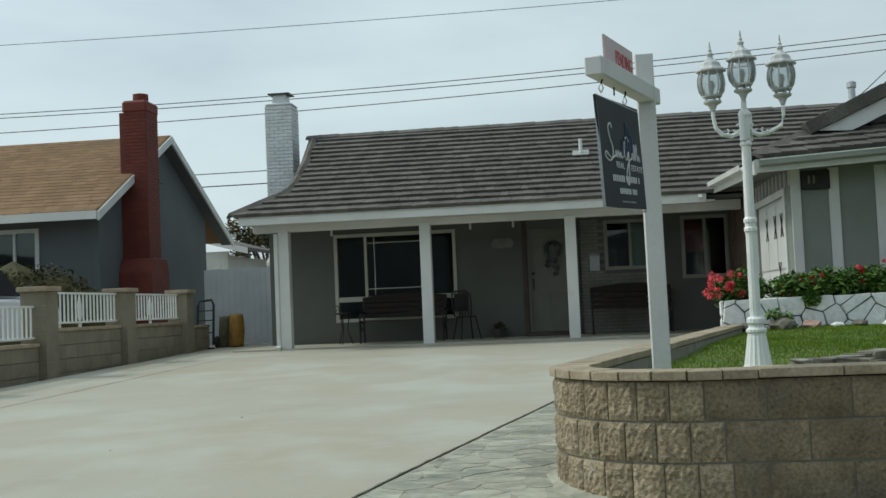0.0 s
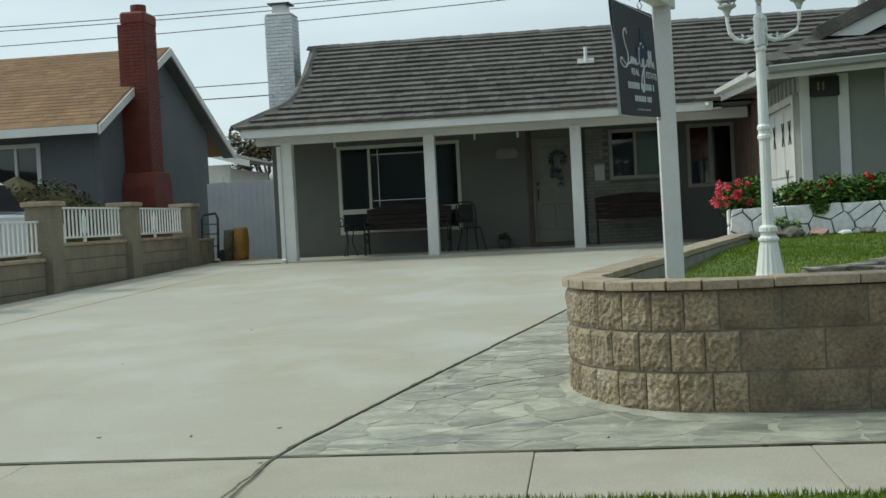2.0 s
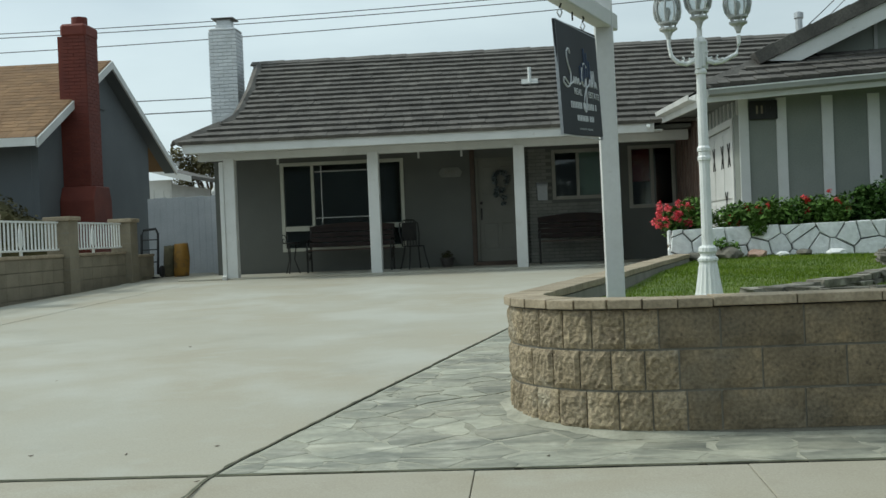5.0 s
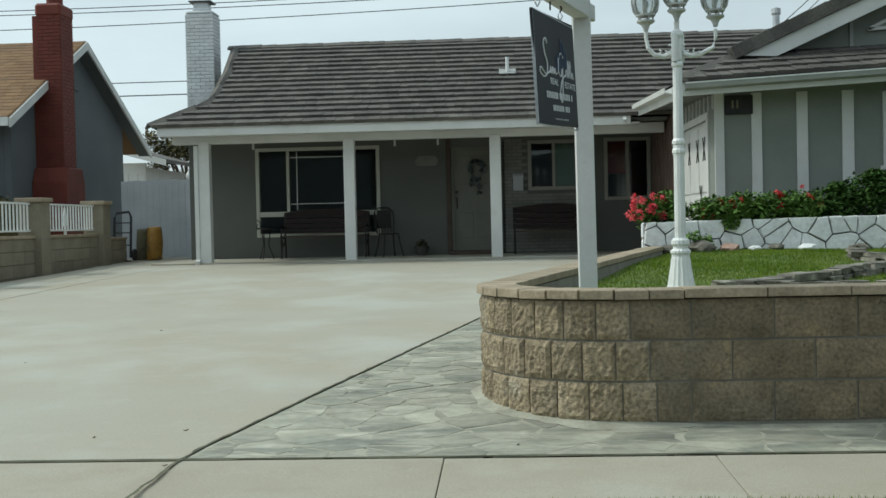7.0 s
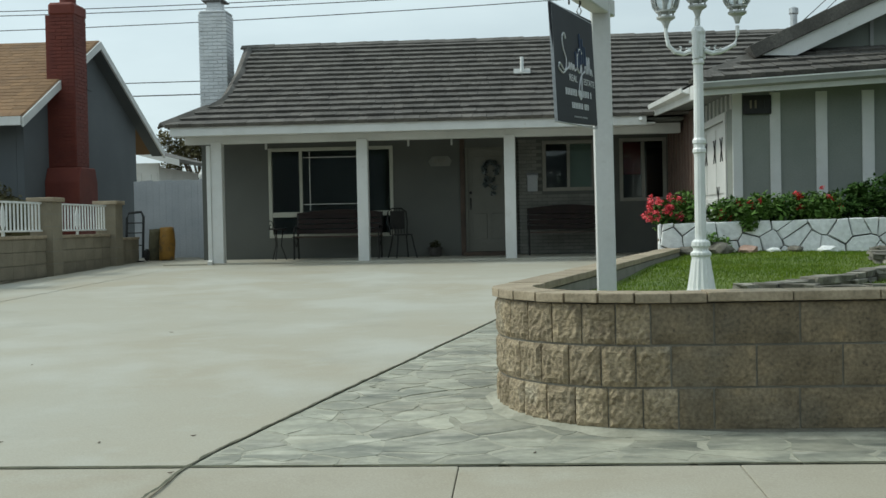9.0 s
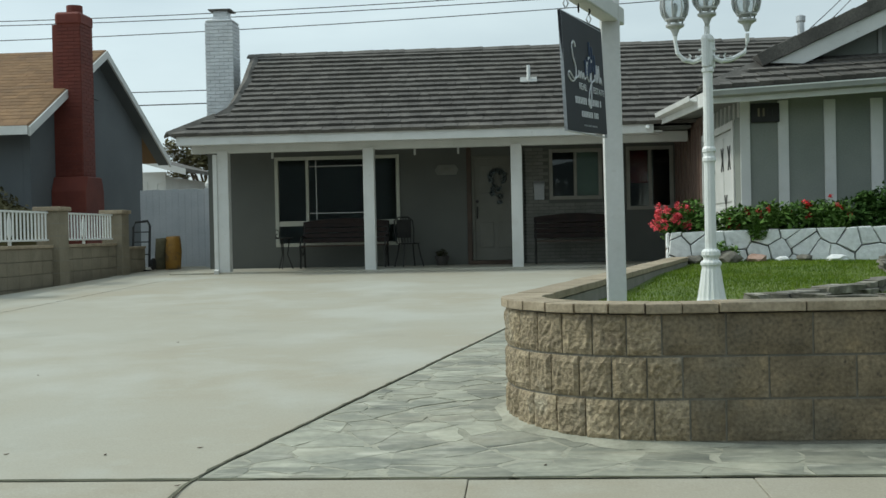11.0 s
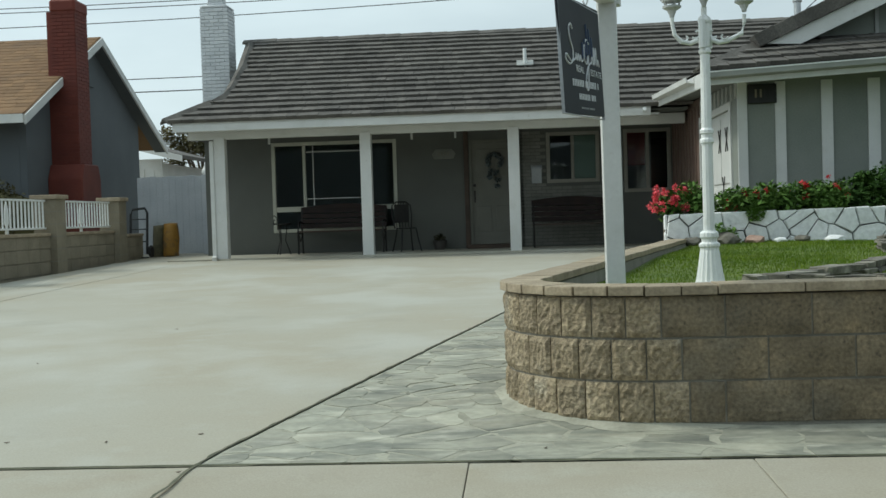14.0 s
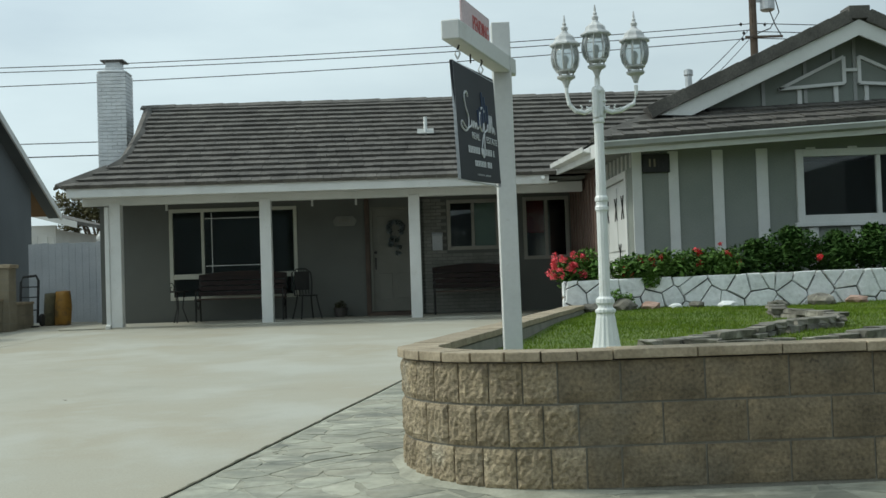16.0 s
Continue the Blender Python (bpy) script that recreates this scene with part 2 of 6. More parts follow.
M["turf"] = material("turf", ((0.07, 0.11, 0.016), (0.11, 0.15, 0.028)), 3.0, 0.95, bump=0.5, fine=60)
M["leaf"] = material("geranium_leaf", ((0.06, 0.125, 0.024), (0.12, 0.21, 0.042)), 4.0, 0.7, bump=0.0, spread=0.3, spec=0.2)
M["shrub"] = material("shrub_leaf", ((0.03, 0.07, 0.016), (0.062, 0.118, 0.026)), 4.0, 0.75, bump=0.0, spread=0.3, spec=0.12)
M["hedge"] = material("hedge_leaf", ((0.055, 0.055, 0.024), (0.085, 0.078, 0.036)), 3.0, 0.8, bump=0.0, spread=0.3, spec=0.2)
M["tree"] = material("tree_leaf", ((0.09, 0.09, 0.042), (0.19, 0.165, 0.085)), 1.0, 0.8, bump=0.0, spread=0.3, spec=0.2)
M["bark"] = material("bark", ((0.09, 0.065, 0.045), (0.13, 0.1, 0.075)), 5.0, 0.9, fine=30, bump=0.5)
M["petal"] = material("red_petal", ((0.62, 0.02, 0.025), (0.75, 0.05, 0.06)), 9.0, 0.6, bump=0.0, spread=0.2)
M["pinkpetal"] = material("pink_petal", ((0.70, 0.06, 0.09), (0.78, 0.12, 0.14)), 9.0, 0.6, bump=0.0, spread=0.2)
M["pstone"] = material("white_painted_stone", ((0.72, 0.73, 0.72), (0.80, 0.81, 0.80)), 3.0, 0.7, bump=0.7, fine=18, spread=0.06, stain=((0.5, 0.5, 0.48), 5.0, 0.58, 0.5), bump_dist=0.015)
M["pgrout"] = material("dark_grout", ((0.10, 0.10, 0.10), (0.15, 0.15, 0.145)), 5.0, 0.9, fine=60)
M["rock"] = material("edging_rock", ((0.105, 0.098, 0.08), (0.23, 0.215, 0.175)), 7.0, 0.95, bump=0.8, fine=40, spread=0.35, stain=((0.34, 0.32, 0.265), 9.0, 0.52, 0.75))
M["rockpink"] = material("pink_rock", ((0.28, 0.18, 0.14), (0.36, 0.25, 0.2)), 6.0, 0.95, bump=0.7, fine=40, spread=0.2)
M["yellow"] = material("faded_yellow", ((0.25, 0.125, 0.016), (0.33, 0.175, 0.026)), 7.0, 0.6, bump=0.2, stain=((0.1, 0.07, 0.035), 6.0, 0.52, 0.8))
# olive cloth, darkened in colour to stand for the shadow on it
M["olive"] = material("olive_sack_shaded", ((0.06, 0.055, 0.03), (0.12, 0.105, 0.055)), 7.0, 0.8, bump=0.3)
M["gate"] = material("gate_paint", ((0.40, 0.42, 0.44), (0.48, 0.50, 0.515)), 2.0, 0.7, bump=0.2, fine=40)
M["carpaint"] = material("car_white", ((0.66, 0.68, 0.70), (0.70, 0.72, 0.74)), 2.0, 0.25, bump=0.0)
M["rubber"] = material("rubber", ((0.015, 0.015, 0.015), (0.025, 0.025, 0.025)), 6.0, 0.8, bump=0.1)
M["wire"] = material("cable", ((0.03, 0.03, 0.032), (0.05, 0.05, 0.05)), 6.0, 0.7, bump=0.0)
M["wreath"] = material("wreath", ((0.11, 0.14, 0.145), (0.22, 0.25, 0.245)), 8.0, 0.8, bump=0.3)


# ---------------------------------------------------------------- helpers
def to_mesh(name, bm, mat):
    me = bpy.data.meshes.new(name)
    bmesh.ops.recalc_face_normals(bm, faces=bm.faces)
    bm.to_mesh(me)
    bm.free()
    me.materials.append(M[mat])
    return me


def part(name, bm, mat, parent=None, label="", smooth=False):
    """One mesh object from a bmesh; under parent when given."""
    me = to_mesh(name, bm, mat)
    if smooth:
        for p in me.polygons:
            p.use_smooth = True
    ob = new(name, me)
    ob.parent = parent
    if label:
        tagged(ob, label)
    return ob


def piece(name, me, parent, m):
    ob = new(name, me)
    ob.parent = parent
    ob.matrix_basis = m
    return ob


def thing(name, label, category, group="", kind="", at=(0, 0, 0)):
    ob = new(name)
    ob.empty_display_size = 0.2
    return tagged(ob, label, category, group, kind)


def box(x0, x1, y0, y1, z0, z1, bev=0.0, bm=None):
    own = bmesh.new()
    bmesh.ops.create_cube(own, size=1.0, matrix=Matrix.Translation(((x0 + x1) / 2, (y0 + y1) / 2, (z0 + z1) / 2)) @ Matrix.Diagonal((abs(x1 - x0), abs(y1 - y0), abs(z1 - z0), 1)))
    if bev:
        bmesh.ops.bevel(own, geom=own.edges[:], offset=bev, segments=2, affect="EDGES", profile=0.6)
    return merge(bm, own)


def merge(bm, own):
    if bm is None:
        return own
    me = bpy.data.meshes.new("tmp")
    own.to_mesh(me)
    own.free()
    bm.from_mesh(me)
    bpy.data.meshes.remove(me)
    return bm


def prism(poly, axis, a, b, bm=None, bev=0.0):
    """A polygon, given in the two axes other than axis, carried from a to b along axis."""
    own = bmesh.new()

    def at(p, c):
        v = list(p)
        v.insert("xyz".index(axis), c)
        return v

    v0 = [own.verts.new(at(p, a)) for p in poly]
    v1 = [own.verts.new(at(p, b)) for p in poly]
    own.faces.new(v0)
    own.faces.new(v1[::-1])
    for i in range(len(poly)):
        j = (i + 1) % len(poly)
        own.faces.new((v0[i], v0[j], v1[j], v1[i]))
    if bev:
        bmesh.ops.recalc_face_normals(own, faces=own.faces)
        bmesh.ops.bevel(own, geom=own.edges[:], offset=bev, segments=1, affect="EDGES")
    return merge(bm, own)


def beam(p, q, w, h, bm=None, bev=0.0):
    """A bar of section w x h from p to q."""
    p, q = Vector(p), Vector(q)
    d = q - p
    up = Vector((0, 0, 1)) if abs(d.normalized().z) < 0.95 else Vector((0, 1, 0))
    x = d.cross(up).normalized()
    z = x.cross(d).normalized()
    m = Matrix.Translation((p + q) / 2) @ Matrix((x, d.normalized(), z)).transposed().to_4x4() @ Matrix.Diagonal((w, d.length, h, 1))
    own = bmesh.new()
    bmesh.ops.create_cube(own, size=1.0, matrix=m)
    if bev:
        bmesh.ops.bevel(own, geom=own.edges[:], offset=bev, segments=1, affect="EDGES")
    return merge(bm, own)


def tube(points, r, bm=None, sides=8, cap=True):
    """A round bar along points; r: one radius or one a point."""
    own = bmesh.new()
    pts = [Vector(p) for p in points]
    rs = r if isinstance(r, (list, tuple)) else [r] * len(pts)
    rings = []
    for i, p in enumerate(pts):
        d = (pts[min(i + 1, len(pts) - 1)] - pts[max(i - 1, 0)]).normalized()
        up = Vector((0, 0, 1)) if abs(d.z) < 0.9 else Vector((1, 0, 0))
        x = d.cross(up).normalized()
        y = d.cross(x).normalized()
        rings.append([own.verts.new(p + rs[i] * (math.cos(a) * x + math.sin(a) * y)) for a in (2 * math.pi * k / sides for k in range(sides))])
    for a, b in zip(rings, rings[1:]):
        for k in range(sides):
            own.faces.new((a[k], a[(k + 1) % sides], b[(k + 1) % sides], b[k]))
    if cap:
        own.faces.new(rings[0])
        own.faces.new(rings[-1][::-1])
    return merge(bm, own)


def lathe(profile, x=0, y=0, z=0, sides=20, bm=None, flute=0.0):
    """A turned shape: profile of (radius, height). flute: depth of grooves round it."""
    own = bmesh.new()
    rings = []
    for r, h in profile:
        rings.append([own.verts.new((x + r * (1 - flute * (k % 2)) * math.cos(2 * math.pi * k / sides), y + r * (1 - flute * (k % 2)) * math.sin(2 * math.pi * k / sides), z + h)) for k in range(sides)])
    for a, b in zip(rings, rings[1:]):
        for k in range(sides):
            own.faces.new((a[k], a[(k + 1) % sides], b[(k + 1) % sides], b[k]))
    own.faces.new(rings[0])
    own.faces.new(rings[-1])
    return merge(bm, own)


def interp(table, v):
    return float(np.interp(v, [a for a, _ in table], [b for _, b in table]))


def clip(poly, n, c):
    """The part of a 2D polygon where p.n <= c."""
    out = []
    for i, p in enumerate(poly):
        q = poly[(i + 1) % len(poly)]
        a, b = p[0] * n[0] + p[1] * n[1] - c, q[0] * n[0] + q[1] * n[1] - c
        if a <= 0:
            out.append(p)
        if a * b < 0:
            t = a / (a - b)
            out.append((p[0] + t * (q[0] - p[0]), p[1] + t * (q[1] - p[1])))
    return out


def cells(outline, seeds, gap):
    """Irregular flagstones: the convex outline split round the seeds, each drawn in by half the gap."""
    res = []
    for i, s in enumerate(seeds):
        poly = list(outline)
        for j, o in enumerate(seeds):
            if i != j and poly:
                d = (o[0] - s[0], o[1] - s[1])
                ln = math.hypot(*d)
                if ln < 3.0:
                    n = (d[0] / ln, d[1] / ln)
                    poly = clip(poly, n, ((s[0] + o[0]) / 2) * n[0] + ((s[1] + o[1]) / 2) * n[1] - gap / 2)
        if len(poly) >= 3:
            res.append(poly)
    return res


# height of the drive and its surroundings, by distance from the road
GROUND = [(3.2, -0.03), (5.05, 0.003), (5.6, 0.03), (6.1, 0.075), (6.6, 0.112), (7.2, 0.14), (8.0, 0.167), (20.4, 0.40), (22.6, 0.43), (60, 0.5)]


def G(y):
    return interp(GROUND, y)


def sheet(name, xs, ys, zf, mat, thick=0.0, parent=None):
    """A surface over a grid; zf(x, y) gives its height. thick: also sides and underside."""
    bm = bmesh.new()
    top = [[bm.verts.new((x if not callable(x) else x(y), y, zf(x if not callable(x) else x(y), y))) for x in xs] for y in ys]
    for a, b in zip(top, top[1:]):
        for i in range(len(xs) - 1):
            bm.faces.new((a[i], a[i + 1], b[i + 1], b[i]))
    if thick:
        g = bmesh.ops.extrude_face_region(bm, geom=bm.faces[:])
        for v in g["geom"]:
            if isinstance(v, bmesh.types.BMVert):
                v.co.z -= thick
    return part(name, bm, mat, parent)


def span(a, b, n):
    return [a + (b - a) * i / n for i in range(n + 1)]

# ---------------------------------------------------------------- ground, road, paving
ys = span(-300, -14, 6) + span(-10, 3.0, 6) + [3.4] + span(5, 24, 12) + [30, 60, 120, 400]
tagged(sheet("ground", span(-300, -20, 5) + span(-15, 15, 8) + span(20, 300, 5), ys, lambda x, y: (-0.32 if y < 3.2 else G(y) - 0.22), "soil"), "bare soil ground under the whole place", "ground", kind="structure")
road = part("road", box(-120, 120, -8.6, 2.72, -0.3, -0.17), "asphalt")
tagged(road, "dark asphalt street surface in front of the houses", "road", kind="structure")


# where the drive's edge joint runs, by distance
def joint_x(y):
    return interp([(3.5, -1.49), (5.05, -1.49), (5.41, -1.41), (5.75, -1.303), (6.1, -1.173), (6.52, -1.037), (7.06, -0.883), (7.75, -0.707), (8.68, -0.503), (9.91, -0.24), (14.6, 0.66)], y)


FENCE_X = -7.5
drive = thing("driveway", "wide pale concrete driveway with weathered stains", "driveway", kind="structure")
yy = span(5.062, 20.2, 30)
for k, (xa, xb) in enumerate(((lambda y: FENCE_X + 0.12, lambda y: -5.96), (lambda y: -5.945, lambda y: joint_x(min(y, 14.5)) - 0.012 + max(0, y - 14.5) * 0.05))):
    bm = bmesh.new()
    rows = [[bm.verts.new((xa(y) + (xb(y) - xa(y)) * i / 8, y, G(y))) for i in range(9)] for y in yy]
    for a, b in zip(rows, rows[1:]):
        for i in range(8):
            bm.faces.new((a[i], a[i + 1], b[i + 1], b[i]))
    g = bmesh.ops.extrude_face_region(bm, geom=bm.faces[:])
    for v in g["geom"]:
        if isinstance(v, bmesh.types.BMVert):
            v.co.z -= 0.12
    part("slab", bm, "drive", drive)
# a strip right of the joint up to the yard wall, and the porch floor
bm = bmesh.new()
rows = [[bm.verts.new((joint_x(min(y, 14.5)) - 0.06 + max(0, y - 14.5) * 0.05 + f * (interp([(10.2, 0.95), (14.4, 2.0), (15.7, 2.95), (20.2, 3.1)], y) - joint_x(min(y, 14.5)) - max(0, y - 14.5) * 0.05), y, G(y) - 0.004)) for f in (0, 0.5, 1)] for y in span(10.2, 20.2, 14)]
for a, b in zip(rows, rows[1:]):
    for i in range(2):
        bm.faces.new((a[i], a[i + 1], b[i + 1], b[i]))
part("slab", bm, "drive", drive)
porch = part("porch_floor", box(-6.4, 3.1, 20.214, 22.6, 0.2, 0.425, 0.01), "drive")
tagged(porch, "smooth concrete porch floor in deep shade", "porch floor", kind="structure")
apron = sheet("drive_apron", span(-12, -1.91, 6), span(2.72, 4.11, 3), lambda x, y: interp([(2.72, -0.16), (4.11, -0.02)], y), "walk", 0.1)
tagged(apron, "concrete driveway apron crossing the parkway", "driveway apron", kind="structure")

# dark filler in the drive's joints
for name, xf, ya, yb, w in (("joint", lambda y: joint_x(y), 3.6, 10.6, 0.0095), ("joint", lambda y: -5.952, 5.1, 16.5, 0.0035)):
    bm = bmesh.new()
    prev = None
    for y in span(ya, yb, 200):
        jx = xf(y) + 0.012 * noise.noise(Vector((0, y * 5, 3))) + 0.006 * noise.noise(Vector((0, y * 21, 8)))
        ww = w * max(0.25, 1 + 1.0 * noise.noise(Vector((1, y * 11, 0))))
        z = (G(y) if y > 5.05 else 0.0) + 0.004
        cur = [bm.verts.new((jx - ww, y, z)), bm.verts.new((jx + ww, y, z + 0.002))]
        if prev:
            bm.faces.new((prev[0], prev[1], cur[1], cur[0]))
        prev = cur
    part(name, bm, "filler", drive, "dark weathered joint filler")
bm = bmesh.new()
prev = None
for x in span(-12, 9, 260):
    ww = 0.009 * (1 + 0.5 * noise.noise(Vector((x * 7, 0, 0))))
    if x > -1.2:  # mortar has filled most of the joint along the flagstones
        ww *= max(0.12, 0.45 + 1.1 * noise.noise(Vector((x * 3, 5, 0))))
    yc = 5.051 + 0.004 * noise.noise(Vector((x * 4, 2, 0)))
    cur = [bm.verts.new((x, yc - ww * 1.4, 0.003)), bm.verts.new((x, yc + ww, 0.008))]
    if prev:
        bm.faces.new((prev[0], prev[1], cur[1], cur[0]))
    prev = cur
part("joint", bm, "filler", drive)
# pavement slabs
pavement = thing("pavement", "pale concrete sidewalk slabs with tooled joints", "sidewalk", kind="structure")
me = to_mesh("paving_slab", box(-0.6008, 0.6008, -0.46, 0.46, -0.1, 0.0, 0.005), "walk")
for k in range(-9, 12):
    piece("paving_slab", me, pavement, pose(0.318 + 1.205 * k, 4.583, -0.012 + 0.0015 * (k % 3), 1.2))
# grass parkway and kerb
parkway = sheet("parkway", span(-1.9, 14, 12), span(2.9, 4.14, 4), lambda x, y: 0.0 + 0.012 * math.sin(3 * x) - 0.02 * (y < 3.0), "turf", 0.12)
tagged(parkway, "strip of turf between kerb and sidewalk", "parkway", kind="structure")
kerb = part("kerb", box(-1.9, 40, 2.72, 2.9, -0.3, 0.01, 0.02), "walk")
tagged(kerb, "concrete street kerb", "kerb", kind="structure")
# across the street
far_kerb = part("kerb", box(-60, 60, -8.75, -8.6, -0.3, -0.02, 0.02), "walk")
tagged(far_kerb, "concrete street kerb on the far side", "kerb", kind="structure")

# unseen houses, added to keep low skylight off the porch and windows
for x0, x1, h in ((-42, -24, 5.2), (-21, -4, 7.0), (-1, 15, 5.6), (18, 36, 7.2)):
    hf = tagged(part("house", prism([(x0, -0.3), (x1, -0.3), (x1, h - 1.6), ((x0 + x1) / 2, h), (x0, h - 1.6)], "y", -26.0, -16.0), "stucco_blue"), "unseen dark stucco house added across the street to cut skylight", "house", group="houses across the street")


def blades(name, spots, mat, h, w, parent=None):
    """Many single grass blades in one mesh."""
    v, f = [], []
    rnd = random.Random(5)
    for x, y, z in spots:
        a, hh, ln = rnd.uniform(0, 6.283), h * rnd.uniform(0.5, 1.25), rnd.uniform(0, 0.6) * h
        b = rnd.uniform(0, 6.283)
        i = len(v)
        v += [(x - w * math.cos(a), y - w * math.sin(a), z), (x + w * math.cos(a), y + w * math.sin(a), z), (x + ln * math.cos(b), y + ln * math.sin(b), z + hh)]
        f.append((i, i + 1, i + 2))
    me = bpy.data.meshes.new(name)
    me.from_pydata(v, [], f)
    me.materials.append(M[mat])
    ob = new(name, me)
    ob.parent = parent
    return ob


rnd = random.Random(2)
tagged(blades("parkway_grass", [(x, y, 0.0) for x, y in ((rnd.uniform(-1.85, 4.2), 4.17 - 1.0 * rnd.random() ** 1.2) for _ in range(42000))], "grass", 0.032, 0.0035), "short bright green mown grass along the sidewalk", "grass", kind="stuff")

# slate paving round the yard wall, set in pale mortar
WC, WR = (0.62, 6.35), 0.75
slate = thing("slate_paving", "grey-green slate flagstones set in pale mortar", "stone paving", kind="structure")
bm = bmesh.new()
bed = [[bm.verts.new((joint_x(y) + 0.012 + (12 - joint_x(y)) * f, y, G(y) - 0.0012)) for f in (0, 0.03, 0.06, 0.09, 0.12, 0.16, 0.2, 0.3, 0.5, 1)] for y in (5.062, 5.3, 5.6, 5.95, 6.3, 6.8, 7.4, 8.0, 9.0, 10.5)]
for a, b in zip(bed, bed[1:]):
    for i in range(9):
        bm.faces.new((a[i], a[i + 1], b[i + 1], b[i]))
part("mortar_bed", bm, "grout", slate, "pale mortar between the flagstones")
rnd = random.Random(11)
seeds = []
outline = [(-1.47, 5.068), (12.0, 5.068), (12.0, 5.62), (0.75, 5.62), (0.12, 6.4), (0.12, 10.2), (joint_x(10.2) + 0.02, 10.2)]
tries = 0
while len(seeds) < 190 and tries < 9000:
    tries += 1
    y = 5.07 + 5.1 * rnd.random() ** 2.2
    x = rnd.uniform(joint_x(y), 5.5 if y < 5.75 else 0.5)
    if all(abs(x - a) / 1.9 + abs(y - b) > 0.12 * (0.5 + 1.3 * rnd.random()) for a, b in seeds):
        seeds.append((x, y))
hull = [(-1.47, 5.07), (5.6, 5.07), (5.6, 10.2), (joint_x(10.2) + 0.02, 10.2)]
for poly in cells(hull, seeds, 0.02):
    poly = clip(poly, (1, 0), 5.6)
    if sum(p[0] for p in poly) / len(poly) > 0.3 and sum(p[1] for p in poly) / len(poly) > 6.0:
        continue
    if sum(p[1] for p in poly) / len(poly) > 5.95 and sum(p[0] for p in poly) / len(poly) > 0.15:
        continue
    bm = bmesh.new()
    h = rnd.uniform(0.0, 0.0007)
    poly = [q for a, b in zip(poly, poly[1:] + poly[:1]) for q in (a, (a[0] * 0.63 + b[0] * 0.37 + rnd.uniform(-0.02, 0.02), a[1] * 0.63 + b[1] * 0.37 + rnd.uniform(-0.012, 0.012)))]
    cx0, cy0 = sum(p[0] for p in poly) / len(poly), sum(p[1] for p in poly) / len(poly)
    up = [bm.verts.new((max(joint_x(p[1]) + 0.035, p[0] + rnd.uniform(-0.03, 0.03)), p[1] + rnd.uniform(-0.014, 0.014), G(p[1]) + h)) for p in poly]
    dn = [bm.verts.new((v.co.x, v.co.y, v.co.z - 0.03)) for v in up]
    bm.faces.new(up)
    for i in range(len(up)):
        j = (i + 1) % len(up)
        bm.faces.new((up[i], up[j], dn[j], dn[i]))
    part("flagstone", bm, "slate", slate)

# ---------------------------------------------------------------- yard wall of split-face block
def wall_path(s):
    """The outer face of the wall by arc length s from the start of the curve (negative: the straight front). Gives point and outward normal."""
    end = math.radians(270 - 166) * WR
    if s < 0:
        return (WC[0] - s, WC[1] - WR), (0, -1)
    if s < end:
        a = math.radians(270) - s / WR
        return (WC[0] + WR * math.cos(a), WC[1] + WR * math.sin(a)), (math.cos(a), math.sin(a))
    a = math.radians(166)
    n = (math.cos(a), math.sin(a))
    d = (math.sin(a), -math.cos(a))
    return (WC[0] + WR * n[0] + (s - end) * d[0], WC[1] + WR * n[1] + (s - end) * d[1]), n


ARC = math.radians(270 - 166) * WR
wall = thing("yard_wall", "tan split-face concrete block retaining wall with flat caps", "retaining wall", kind="structure")
rnd = random.Random(4)


def rough_block(w, h, d, rough, nx, nz, mat="block"):
    """A block with a broken front towards -Y."""
    bm = bmesh.new()
    grid = []
    for k in range(nz + 1):
        row = []
        for i in range(nx + 1):
            edge = i in (0, nx) or k in (0, nz)
            row.append(bm.verts.new((-w / 2 + w * i / nx, 0.006 if edge else -rnd.uniform(0.0, rough), -h / 2 + h * k / nz)))
        grid.append(row)
    for a, b in zip(grid, grid[1:]):
        for i in range(nx):
            bm.faces.new((a[i], a[i + 1], b[i + 1], b[i]))
    ring = grid[0] + [r[-1] for r in grid[1:-1]] + grid[-1][::-1] + [r[0] for r in grid[-2:0:-1]]
    back = [bm.verts.new((v.co.x, d, v.co.z)) for v in ring]
    for i in range(len(ring)):
        j = (i + 1) % len(ring)
        bm.faces.new((ring[i], ring[j], back[j], back[i]))
    return to_mesh("block", bm, mat)


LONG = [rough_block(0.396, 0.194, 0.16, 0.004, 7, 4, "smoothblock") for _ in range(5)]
SHORT = [rough_block(0.2, 0.194, 0.14, 0.011, 8, 7) for _ in range(6)]
ZB = 0.045
STEP = 0.2035
